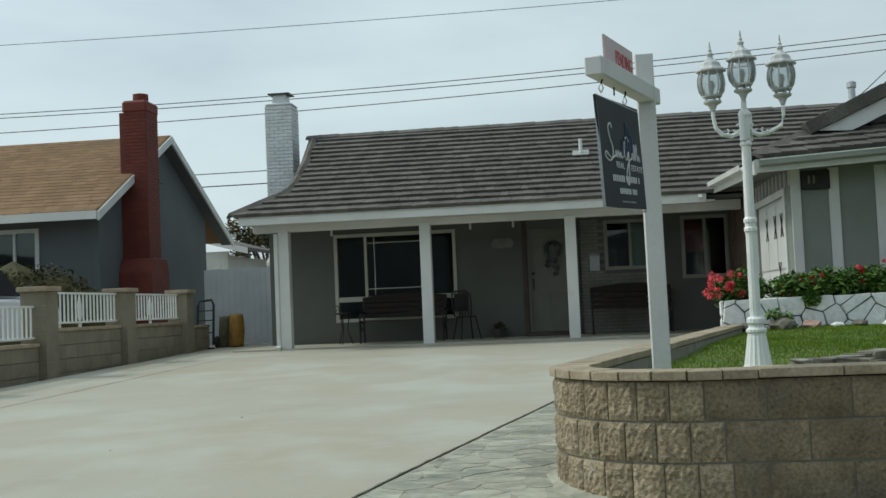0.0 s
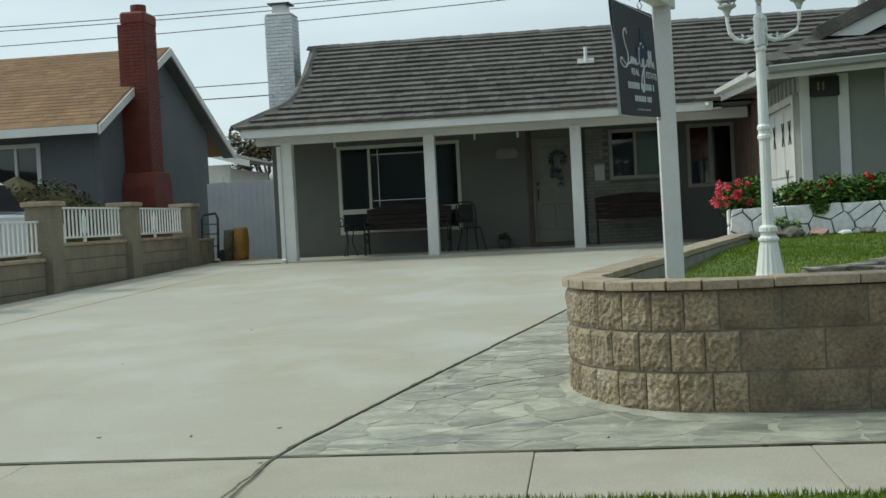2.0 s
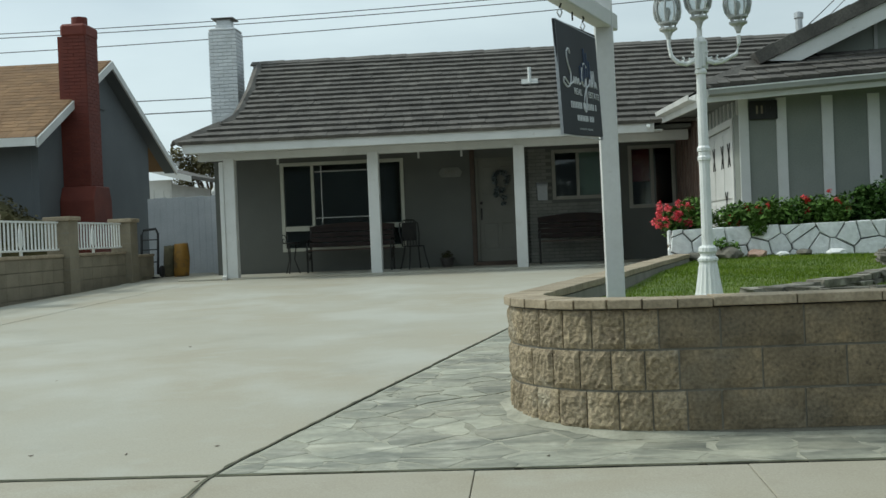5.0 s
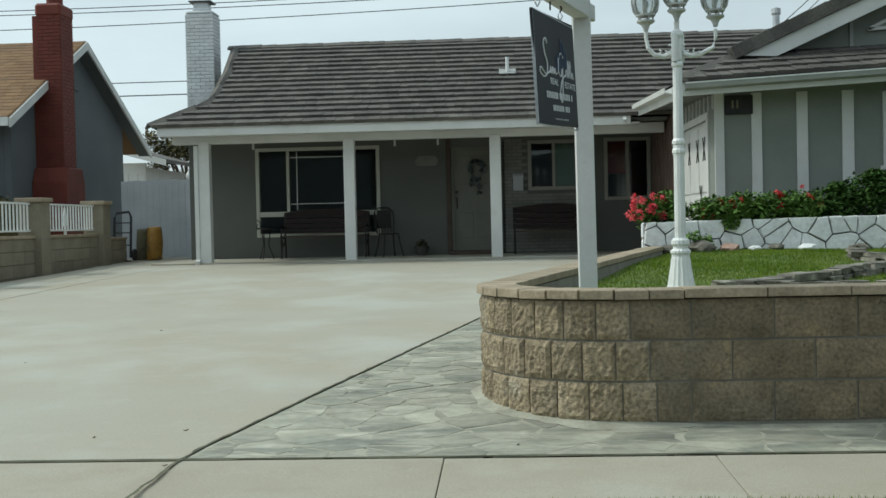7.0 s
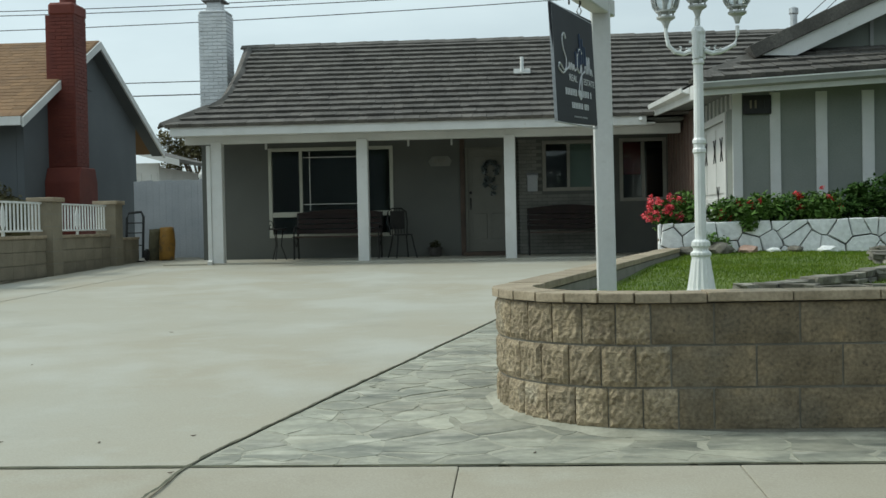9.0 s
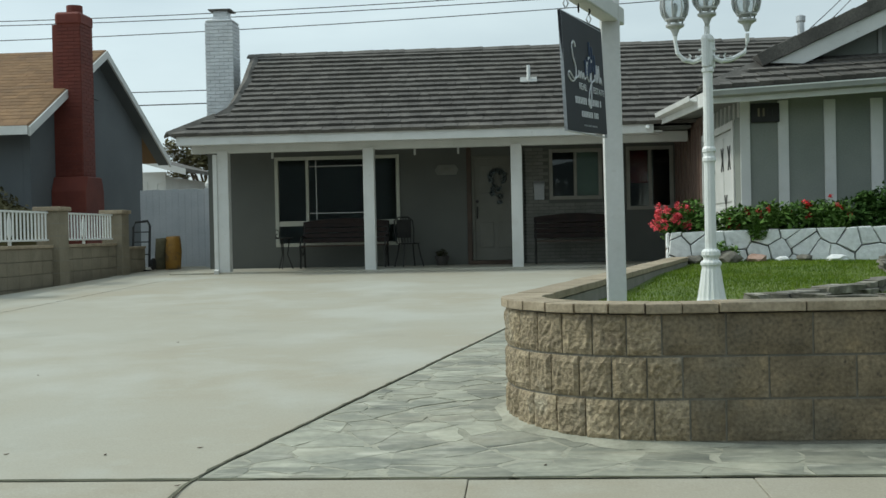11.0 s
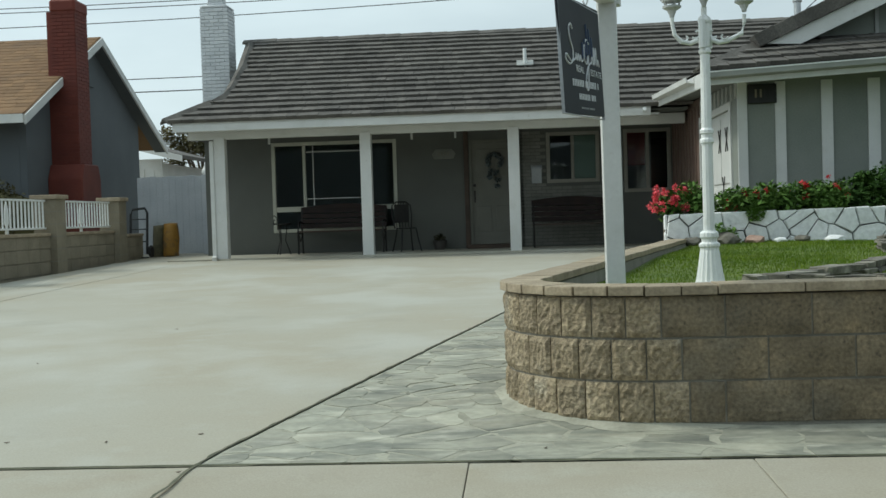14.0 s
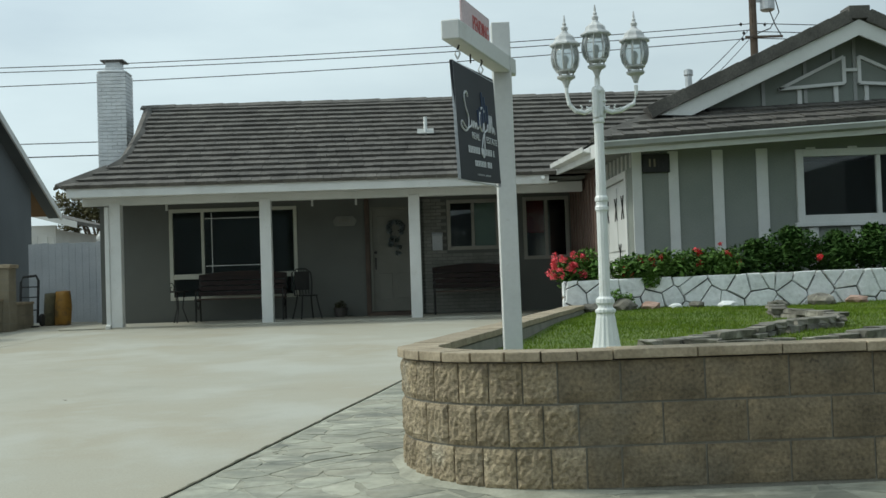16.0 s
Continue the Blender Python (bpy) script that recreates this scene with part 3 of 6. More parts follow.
for course, first in ((2, 0.915), (1, 0.71), (0, 0.91)):
    z = ZB + STEP * (course + 0.5)
    edges = [first + 0.402 * k for k in range(0, 21)]
    start = WC[0] - first
    cuts = []
    x = first
    for a, b in zip(edges, edges[1:]):
        cuts.append((-(b - WC[0]), -(a - WC[0])))
    s = start
    short = True
    while s < ARC + 7.9:
        w = (0.3 if s == start and course == 2 else 0.168) if s < ARC + 0.05 else 0.402
        cuts.append((s, s + w))
        s += w
    for a, b in cuts:
        s_mid = (a + b) / 2
        p, n = wall_path(s_mid)
        if course < 2 and G(p[1]) > z + 0.12:
            continue
        w = b - a - 0.009
        bend = 0 < (a + b) / 2 < ARC
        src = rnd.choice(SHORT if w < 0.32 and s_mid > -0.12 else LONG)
        base = 0.2 if src in SHORT else 0.396
        sag = WR - math.sqrt(WR ** 2 - (w / 2) ** 2) if bend else 0
        m = Matrix.Translation((p[0] - n[0] * sag * 0.5, p[1] - n[1] * sag * 0.5, z)) @ Matrix.Rotation(math.atan2(n[0], -n[1]), 4, "Z") @ Matrix.Diagonal((w / base, 1, rnd.uniform(0.985, 1.0), 1))
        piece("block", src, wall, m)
# pale mortar smeared along the foot of the curve
bm = bmesh.new()
prev = None
for s in span(-0.5, ARC + 0.9, 90):
    p, n = wall_path(s)
    w = max(0.012, 0.06 + 0.07 * noise.noise(Vector((s * 3.1, 1, 0))) + 0.03 * noise.noise(Vector((s * 13, 4, 0))))
    fade = max(0.0, 1 - max(0, -s) * 2.0)
    o = (p[0] + n[0] * w * fade, p[1] + n[1] * w * fade)
    cur = [bm.verts.new((p[0] - n[0] * 0.01, p[1] - n[1] * 0.01, G(p[1]) - 0.002 + 0.027 * fade)), bm.verts.new((p[0] + n[0] * w * fade * 0.4, p[1] + n[1] * w * fade * 0.4, G(p[1]) - 0.002 + 0.011 * fade)), bm.verts.new((*o, G(o[1]) - 0.001 + 0.0025 * fade))]
    if prev:
        bm.faces.new((prev[0], prev[1], cur[1], cur[0]))
        bm.faces.new((prev[1], prev[2], cur[2], cur[1]))
    prev = cur
part("mortar_fillet", bm, "grout", slate, "pale mortar smeared at the wall foot", smooth=True)
# mortar core and caps
bm = bmesh.new()
ss = span(-8.5, -0.05, 6) + span(0, ARC, 16) + span(ARC + 0.1, ARC + 7.9, 6)
rings = []
for s in ss:
    p, n = wall_path(s)
    o = (p[0] - n[0] * 0.013, p[1] - n[1] * 0.013)
    i = (p[0] - n[0] * 0.19, p[1] - n[1] * 0.19)
    rings.append([bm.verts.new((*o, -0.05)), bm.verts.new((*o, ZB + 3 * STEP - 0.004)), bm.verts.new((*i, ZB + 3 * STEP - 0.004)), bm.verts.new((*i, -0.05))])
for a, b in zip(rings, rings[1:]):
    for k in range(4):
        bm.faces.new((a[k], a[(k + 1) % 4], b[(k + 1) % 4], b[k]))
part("mortar_core", bm, "mortar", wall, "recessed grey mortar joints")
capme = [to_mesh("cap", box(-0.5, 0.5, -0.022, 0.2, 0, 0.046, 0.006), "cap") for _ in range(2)]
s = -8.3
while s < ARC + 7.8:
    w = 0.402 if s < -0.3 or s > ARC + 0.1 else 0.17
    p, n = wall_path(s + w / 2)
    piece("cap", rnd.choice(capme), wall, Matrix.Translation((p[0], p[1], ZB + 3 * STEP + rnd.uniform(0, 0.004))) @ Matrix.Rotation(math.atan2(n[0], -n[1]), 4, "Z") @ Matrix.Diagonal((w - 0.006, 1, 1, 1)))
    s += w


# lawn
def side_x(y):
    return interp([(5.8, 0.55), (6.3, 0.1), (6.6, 0.12), (14.4, 2.05)], y)


def lawn_z(x, y):
    return interp([(5.7, 0.55), (9.0, 0.575), (14.4, 0.625)], y) + 0.012 * math.sin(2.1 * x + y)


bm = bmesh.new()
rows = [[bm.verts.new((side_x(y) + (12 - side_x(y)) * f, y, lawn_z(x := side_x(y) + (12 - side_x(y)) * f, y))) for f in span(0, 1, 20)] for y in span(5.78, 14.4, 20)]
for a, b in zip(rows, rows[1:]):
    for i in range(20):
        bm.faces.new((a[i], a[i + 1], b[i + 1], b[i]))
tagged(part("lawn", bm, "turf"), "raised front lawn behind the block wall", "lawn", kind="structure")
spots = []
rnd = random.Random(9)
while len(spots) < 100000:
    y = rnd.uniform(5.85, 14.3)
    x = rnd.uniform(side_x(y) + 0.05, 7.6)
    spots.append((x, y, lawn_z(x, y) - 0.004))
tagged(blades("lawn_grass", spots, "grass", 0.026, 0.0042), "bright green lawn grass", "grass", kind="stuff")

# ---------------------------------------------------------------- the house
house = thing("house", "single-storey grey ranch house with a brown tile roof and long porch", "house")
WY = 22.5  # front face of the porch wall
FY = 15.75  # front face of the wing
WX = 2.96  # drive-side face of the wing
P = 0.473


def wall_with_holes(name, axis, a0, a1, z0, z1, p0, p1, holes, mat, parent):
    """A wall along axis ('x' or 'y') from a0 to a1, between p0 and p1 in thickness, with holes (a, b, zlow, zhigh)."""
    bm = bmesh.new()
    us = sorted({a0, a1, *(h[0] for h in holes), *(h[1] for h in holes)})
    vs = sorted({z0, z1, *(h[2] for h in holes), *(h[3] for h in holes)})
    grid = {}

    def vert(i, k, side):
        if (i, k, side) not in grid:
            q = (p0, p1)[side]
            grid[i, k, side] = bm.verts.new((us[i], q, vs[k]) if axis == "x" else (q, us[i], vs[k]))
        return grid[i, k, side]

    def solid(i, k):
        if not (0 <= i < len(us) - 1 and 0 <= k < len(vs) - 1):
            return False
        u, v = (us[i] + us[i + 1]) / 2, (vs[k] + vs[k + 1]) / 2
        return not any(h[0] < u < h[1] and h[2] < v < h[3] for h in holes)

    for i in range(len(us) - 1):
        for k in range(len(vs) - 1):
            if solid(i, k):
                for side in (0, 1):
                    bm.faces.new([vert(i, k, side), vert(i + 1, k, side), vert(i + 1, k + 1, side), vert(i, k + 1, side)])
                for di, dk, e in ((-1, 0, ((i, k), (i, k + 1))), (1, 0, ((i + 1, k), (i + 1, k + 1))), (0, -1, ((i, k), (i + 1, k))), (0, 1, ((i, k + 1), (i + 1, k + 1)))):
                    if not solid(i + di, k + dk):
                        bm.faces.new([vert(*e[0], 0), vert(*e[1], 0), vert(*e[1], 1), vert(*e[0], 1)])
    return part(name, bm, mat, parent)


W1 = (-4.93, -2.43, 0.84, 2.63)
W2 = (0.52, 1.55, 1.66, 2.65)
W3 = (2.02, 2.93, 1.43, 2.66)
DOOR = (-1.0, -0.08, 0.5, 2.55)
wall_with_holes("wall", "x", -6.28, 0.06, 0.3, 2.9, WY, WY + 0.15, [W1, DOOR], "stucco", house)
wall_with_holes("wall", "x", 0.06, 1.72, 0.3, 2.95, WY + 0.02, WY + 0.15, [W2], "stucco", house)
wall_with_holes("wall", "x", 1.72, WX, 0.3, 2.95, WY, WY + 0.15, [W3], "stucco", house)
part("wall", box(-6.28, -6.13, WY + 0.15, 30.0, 0.3, 2.95), "stucco", house)
part("wall", box(-6.15, 10.2, 30.0, 30.15, 0.3, 2.95), "stucco", house)
part("wall", box(10.2, 10.35, FY, 30.15, 0.3, 2.95), "stucco", house)
part("inner_floor", box(-6.0, 10.2, WY + 0.15, 30.0, 0.2, 0.48), "dark", house)
part("inner_ceiling", box(-6.0, 10.2, WY + 0.15, 30.0, 2.85, 2.95), "dark", house)
part("inner_wall", box(-6.0, WX, 26.0, 26.1, 0.48, 2.85), "dark", house)
part("porch_ceiling", box(-6.1, 2.9, 19.9, WY, 2.78, 2.82), "stucco", house, "grey painted porch ceiling")


def window(parent, x0, x1, z0, z1, y, mullions=(), rails=(), frame_w=0.07, glass_gap=0.05, proud=0.03, sill=False, paint="white"):
    """A white framed window in a wall facing -Y."""
    w = part("window", box(x0, x0 + frame_w, y - proud, y + 0.06, z0, z1, 0.006), paint, parent, "framed window")
    fr = bmesh.new()
    box(x1 - frame_w, x1, y - proud, y + 0.06, z0, z1, 0.006, fr)
    box(x0 + frame_w, x1 - frame_w, y - proud, y + 0.06, z1 - frame_w, z1, 0.006, fr)
    box(x0 + frame_w, x1 - frame_w, y - proud, y + 0.06, z0, z0 + frame_w, 0.006, fr)
    part("window_frame", fr, paint, w)
    xs = [x0 + frame_w, *mullions, x1 - frame_w]
    zs = [z0 + frame_w, *rails, z1 - frame_w]
    for m in mullions:
        part("mullion", box(m - 0.03, m + 0.03, y - proud * 0.5, y + 0.05, zs[-2] if rails else z0 + frame_w, z1 - frame_w, 0.004), paint, w)
    for r in rails:
        part("rail", box(x0 + frame_w, x1 - frame_w, y - proud * 0.8, y + 0.055, r - 0.05, r + 0.05, 0.005), paint, w)
    for i, (a, b) in enumerate(zip(xs, xs[1:])):
        for za, zb in zip(zs, zs[1:]):
            pane = part("pane", box(a, b, y + 0.02, y + 0.026, za, zb), "glass", w)
            pane.visible_shadow = False
    if sill:
        part("sill", box(x0 - 0.04, x1 + 0.04, y - proud - 0.03, y, z0 - 0.06, z0, 0.006), paint, w)
    return w


big = window(house, W1[0], W1[1], W1[2], W1[3], WY, (-4.28, -2.98), (1.30,), paint="cream")
bars = bmesh.new()
for x in (-4.1, -3.13):
    box(x - 0.008, x + 0.008, WY - 0.002, WY + 0.012, 1.37, 2.55, bm=bars)
for z in (1.5, 2.43):
    box(-4.24, -3.02, WY - 0.003, WY + 0.011, z - 0.008, z + 0.008, bm=bars)
part("grille", bars, "white", big, "thin white decorative bars")
window(house, *W2, WY + 0.02, (1.03,), paint="tan")
part("blind", box(1.05, 1.5, WY + 0.1, WY + 0.12, 1.7, 2.62), "curtain", house, "grey-green blind behind the glass")
window(house, *W3, WY, (2.48,), paint="tan")
part("curtain", box(2.1, 2.44, WY + 0.06, WY + 0.07, 1.95, 2.58), "redcurtain", house, "dark red curtain behind the glass")

# front door
fdoor = part("front_door", box(DOOR[0] + 0.05, DOOR[1] - 0.05, WY + 0.03, WY + 0.08, DOOR[2], DOOR[3] - 0.05, 0.005), "door", house, "cream front door with an oval ornament")
fr = bmesh.new()
box(DOOR[0], DOOR[0] + 0.05, WY - 0.02, WY + 0.12, DOOR[2], DOOR[3], 0.005, fr)
box(DOOR[1] - 0.05, DOOR[1], WY - 0.02, WY + 0.12, DOOR[2], DOOR[3], 0.005, fr)
box(DOOR[0] + 0.05, DOOR[1] - 0.05, WY - 0.02, WY + 0.12, DOOR[3] - 0.05, DOOR[3], 0.005, fr)
part("frame", fr, "door", fdoor)
for zc, hh in ((1.0, 0.5), (2.1, 0.55)):
    for xc in (-0.72, -0.36):
        part("panel", box(xc - 0.14, xc + 0.14, WY + 0.018, WY + 0.035, zc - hh / 2, zc + hh / 2, 0.012), "door", fdoor)
part("handle", tube([(-0.9, WY - 0.03, 1.55), (-0.9, WY - 0.05, 1.5), (-0.9, WY - 0.05, 1.38), (-0.9, WY - 0.02, 1.33)], 0.014), "iron", fdoor, "dark metal handle")
part("lock", lathe([(0.03, 0), (0.03, 0.03)], sides=12), "iron", fdoor).matrix_basis = pose(-0.9, WY + 0.03, 1.66, 90)
part("jamb", box(DOOR[0] - 0.1, DOOR[0] - 0.01, WY - 0.05, WY, 0.43, 2.75, 0.006), "darkwood", house, "dark wooden screen post beside the door")
part("threshold", box(DOOR[0] - 0.05, DOOR[1] + 0.05, WY - 0.35, WY + 0.1, 0.4, 0.5, 0.01), "darkwood", house, "dark door step")
# brickwork beside the door, painted
me = to_mesh("brick", box(-0.097, 0.097, -0.012, 0.02, -0.029, 0.029, 0.004), "greybrick")
for r in range(33):
    z = 0.475 + 0.068 * r
    if r % 2:
        piece("brick", me, house, pose(0.056, WY + 0.012, z) @ Matrix.Diagonal((0.46, 1, 1, 1)))
    for k in range(9):
        x = 0.155 + 0.203 * k + (0.1 if r % 2 else 0) - 0.05
        if x > 1.7 or (W2[0] - 0.1 < x < W2[1] + 0.1 and W2[2] - 0.03 < z < W2[3] + 0.03):
            continue
        piece("brick", me, house, pose(x, WY + 0.012, z))

# porch posts, beam, fascia
for x in (-5.4, -2.75, -0.11):
    part("post", box(x - 0.1, x + 0.1, 20.3, 20.5, G(20.4) - 0.02, 2.62, 0.012), "white", house, "square white painted porch post")
part("beam", box(-5.97, 2.9, 20.32, 20.5, 2.58, 2.76, 0.008), "white", house, "white porch beam")
part("fascia", box(-6.08, 2.25, 19.78, 19.82, 2.69, 2.87, 0.006), "white", house, "white eave board")
part("soffit", box(-6.08, 2.4, 19.82, 20.3, 2.71, 2.735), "white", house)
for x in (-4.62, -1.97, -1.17):
    part("bracket", box(x - 0.018, x + 0.018, 20.9, 20.96, 2.5, 2.76, 0.004), "white", house, "small white hanging bracket")
dp = part("downspout", box(-5.58, -5.5, 20.28, 20.35, G(20.3) + 0.02, 2.55, 0.012), "white", house, "white downspout")
part("outlet", beam((-5.54, 20.31, G(20.3) + 0.06), (-5.52, 20.15, G(20.2) + 0.03), 0.08, 0.06), "white", dp)

# main roof
def left_edge(y):
    return interp([(19.8, -6.21), (20.31, -5.83), (20.75, -5.48), (21.0, -5.41), (21.3, -5.385), (22.5, -5.44), (24.1, -5.62)], y)


def roof_z(y):
    return 2.86 + P * (y - 19.8)


RY = 24.05
roof = thing("roof", "", "")
roof.parent = house
tagged(roof, "roof of brown-grey concrete shake tiles")
yy = span(19.8, RY, 14)
bm = bmesh.new()
rows = [[bm.verts.new((left_edge(y) + 0.04, y, roof_z(y))), bm.verts.new((8.0, y, roof_z(y)))] for y in yy]
for a, b in zip(rows, rows[1:]):
    bm.faces.new((a[0], a[1], b[1], b[0]))
vb = [bm.verts.new((-6.5, 29.0, 2.7)), bm.verts.new((8.0, 29.0, 2.7))]
bm.faces.new((rows[-1][0], rows[-1][1], vb[1], vb[0]))
part("deck", bm, "tile", roof)
bm = bmesh.new()
c = [bm.verts.new(v) for v in ((-6.16, 19.84, 2.84), (-5.36, 20.9, 3.36), (-5.3, 27.0, 3.36), (-6.6, 29.0, 2.8), (-6.7, 24.0, 2.8))]
bm.faces.new(c)
part("hip_deck", bm, "tile", roof)
bm = bmesh.new()
c = [bm.verts.new(v) for v in ((-5.2, 20.9, 3.36), (-5.2, 24.05, 4.86), (-5.2, 27.2, 3.36))]
bm.faces.new(c)
part("gable_end", bm, "stucco", roof)

SL = math.atan(P)


def tile_mesh(w, h, t, rnd):
    """A shake tile lying from its lower edge (y = 0) upwards, slightly worn."""
    bm = bmesh.new()
    lo = [(-w / 2, rnd.uniform(-0.003, 0.003)), (0, rnd.uniform(-0.003, 0.003)), (w / 2, rnd.uniform(-0.003, 0.003))]
    a = [bm.verts.new((x, y, t)) for x, y in lo]
    b = [bm.verts.new((x, y + 0.005, 0)) for x, y in lo]
    u = [bm.verts.new((w / 2, h, 0.012)), bm.verts.new((-w / 2, h, 0.012))]
    bm.faces.new((a[0], a[1], a[2], u[0], u[1]))
    bm.faces.new((b[0], b[1], a[1], a[0]))
    bm.faces.new((b[1], b[2], a[2], a[1]))
    bm.faces.new((b[0], a[0], u[1]))
    bm.faces.new((b[2], u[0], a[2]))
    return to_mesh("tile", bm, "tile")


rnd = random.Random(21)
TILES = [tile_mesh(w, 0.34, t, rnd) for w, t in ((0.22, 0.064), (0.18, 0.067), (0.15, 0.06), (0.24, 0.068))]
WIDTH = (0.22, 0.18, 0.15, 0.24)


def tile_rows(parent, rows, limit, rise=0.0):
    """rows: (x0, x1, y, z, pitch). The first limit tiles are pieces, the rest one mesh. rise: slope of the lowest row along x, fading up the roof."""
    made, rest = 0, bmesh.new()
    for i, (x0, x1, y, z, pitch) in enumerate(rows):
        up = rise * (1 - 0.5 * i / len(rows))
        x = x0 + rnd.uniform(0, 0.12)
        while x < x1:
            k = rnd.randrange(4)
            w = WIDTH[k]
            m = pose(x + w / 2, y + rnd.uniform(-0.005, 0.005), z + up * (x - x0) + rnd.uniform(0, 0.003), math.degrees(pitch), rnd.uniform(-0.3, 0.3), rnd.uniform(-0.3, 0.3))
            if made < limit:
                piece("tile", TILES[k], parent, m)
                made += 1
            else:
                me = TILES[k].copy()
                me.transform(m)
                rest.from_mesh(me)
                bpy.data.meshes.remove(me)
            x += w + 0.005
    if len(rest.verts):
        ob = part("roof_tiles", rest, "tile", parent)
        tagged(ob, kind="stuff")


rows = []
n = 16
for i in range(n):
    y = 19.74 + (RY - 19.78) * i / n
    rows.append((left_edge(y), 7.0 if i > 6 else 3.6, y, roof_z(y) + 0.006, SL))
tile_rows(roof, rows, 290)
# caps along the ridge and down the hip
me = to_mesh("ridge_cap", prism([(-0.15, -0.07), (0, 0.0), (0.15, -0.07), (0.15, -0.035), (0, 0.045), (-0.15, -0.035)], "x", -0.18, 0.2), "tile")
for k in range(42):
    piece("ridge_cap", me, roof, pose(-5.6 + 0.33 * k, RY, roof_z(RY) + 0.03 + rnd.uniform(0, 0.012), 0, -1.5, rnd.uniform(-1, 1)))
for y in span(19.9, 23.8, 14):
    d = Vector((left_edge(y + 0.15) - left_edge(y - 0.05), 0.2, 0.2 * P))
    piece("ridge_cap", me, roof, Matrix.Translation((left_edge(y), y, roof_z(y) + 0.05)) @ Matrix.Rotation(math.atan2(d.y, d.x), 4, "Z") @ Matrix.Rotation(-math.atan2(d.z, math.hypot(d.x, d.y)), 4, "Y") @ Matrix.Diagonal((1, 0.75, 1, 1)))
# roof vents
VX = 0.15
vent = part("vent", tube([(VX, 21.9, 3.8), (VX, 21.9, 4.22)], 0.035, sides=12), "whitem", roof, "white plumbing vent pipe")
part("flashing", box(VX - 0.16, VX + 0.16, 21.79, 22.07, 3.88, 3.9), "gutter", vent, "grey flashing sheet")
vent.children[0].matrix_basis = Matrix.Translation((VX, 21.9, 3.93)) @ Matrix.Rotation(SL, 4, "X") @ Matrix.Translation((-VX, -21.9, -3.885))
flue = part("flue", tube([(5.92, 24.6, 4.2), (5.92, 24.6, 5.36)], 0.075, sides=12), "metal", roof, "galvanised flue pipe")
part("cowl", lathe([(0.095, 0), (0.1, 0.02), (0.1, 0.12), (0.04, 0.15)], 5.92, 24.6, 5.34, 12), "metal", flue)

# white brick chimney
chim = thing("chimney", "", "")
chim.parent = house
tagged(chim, "tall white painted brick chimney with a metal cap")
CX0, CX1, CY0, CY1 = -6.62, -6.02, 23.7, 24.3
part("core", box(CX0 + 0.02, CX1 - 0.02, CY0 + 0.02, CY1 - 0.02, 0.4, 5.6), "whitebrick", chim)
meA = to_mesh("brick", box(-0.098, 0.098, -0.02, 0.04, -0.0325, 0.0325, 0.005), "whitebrick")
for r in range(44):
    z = 2.3 + 0.0755 * r
    for face, lo, hi in (("front", CX0, CX1), ("side", CY0, CY1)):
        e = lo + (0.1 if (r + (face == "side")) % 2 else 0.2)
        cuts = [lo]
        while e < hi - 0.04:
            cuts.append(e)
            e += 0.2
        cuts.append(hi)
        for p, q in zip(cuts, cuts[1:]):
            m = pose((p + q) / 2, CY0 + 0.02, z) if face == "front" else pose(CX1 - 0.02, (p + q) / 2, z, 0, 0, 90)
            piece("brick", meA, chim, m @ Matrix.Diagonal(((q - p - 0.006) / 0.196, 1, 1, 1)))
part("crown", prism([(CX0, CY0), (CX1, CY0), (CX1, CY1), (CX0, CY1)], "z", 5.585, 5.66, bev=0.05), "whitebrick", chim)
part("flue_block", box(CX0 + 0.13, CX1 - 0.13, CY0 + 0.13, CY1 - 0.13, 5.65, 5.74, 0.02), "whitebrick", chim)
cap = part("chimney_cap", box(CX0 + 0.06, CX1 - 0.06, CY0 + 0.06, CY1 - 0.06, 5.86, 5.885, 0.005), "dullmetal", chim, "dark metal rain cap")
part("mesh_cage", box(CX0 + 0.15, CX1 - 0.15, CY0 + 0.15, CY1 - 0.15, 5.72, 5.86), "metal", cap)

# ---------------------------------------------------------------- the wing
EX, EY = 2.38, 15.2
GX = 6.23  # gable centre
RX1 = 2 * GX - EX
PW = 0.443
RISE = 0.045  # the front eave climbs a little away from the drive
W4 = (5.2, 7.55, 1.7, 2.71)
wall_with_holes("wall", "x", WX, 10.2, 0.4, 2.88, FY, FY + 0.15, [W4], "panel", house)
GD = (16.45, 19.0, 0.35, 2.45)
wall_with_holes("wall", "y", FY + 0.15, 19.05, 0.3, 2.88, WX, WX + 0.15, [GD], "panel", house)
part("wall", box(WX, WX + 0.15, 19.05, WY, 0.3, 2.88), "siding", house, "dark brown board siding")
for y in span(19.15, 22.3, 9):
    part("board", box(WX - 0.022, WX, y - 0.03, y + 0.03, 0.42, 2.75), "siding", house)
part("inner_wall", box(WX + 0.15, 10.2, 19.0, 19.1, 0.4, 2.85), "dark", house)
part("inner_floor", box(WX + 0.15, 10.2, FY + 0.15, 19.0, 0.3, 0.5), "dark", house)
gd = part("garage_door", box(WX + 0.04, WX + 0.09, GD[0], GD[1], 0.36, GD[3]), "white", house, "white garage door with diamond ornaments")
for y in span(GD[0] + 0.05, GD[1] - 0.05, 3)[:-1]:
    part("door_panel", box(WX + 0.02, WX + 0.042, y + 0.03, y + 0.78, 0.5, 1.35, 0.008), "white", gd)
    part("door_panel", box(WX + 0.02, WX + 0.042, y + 0.03, y + 0.78, 1.42, 2.38, 0.008), "white", gd)
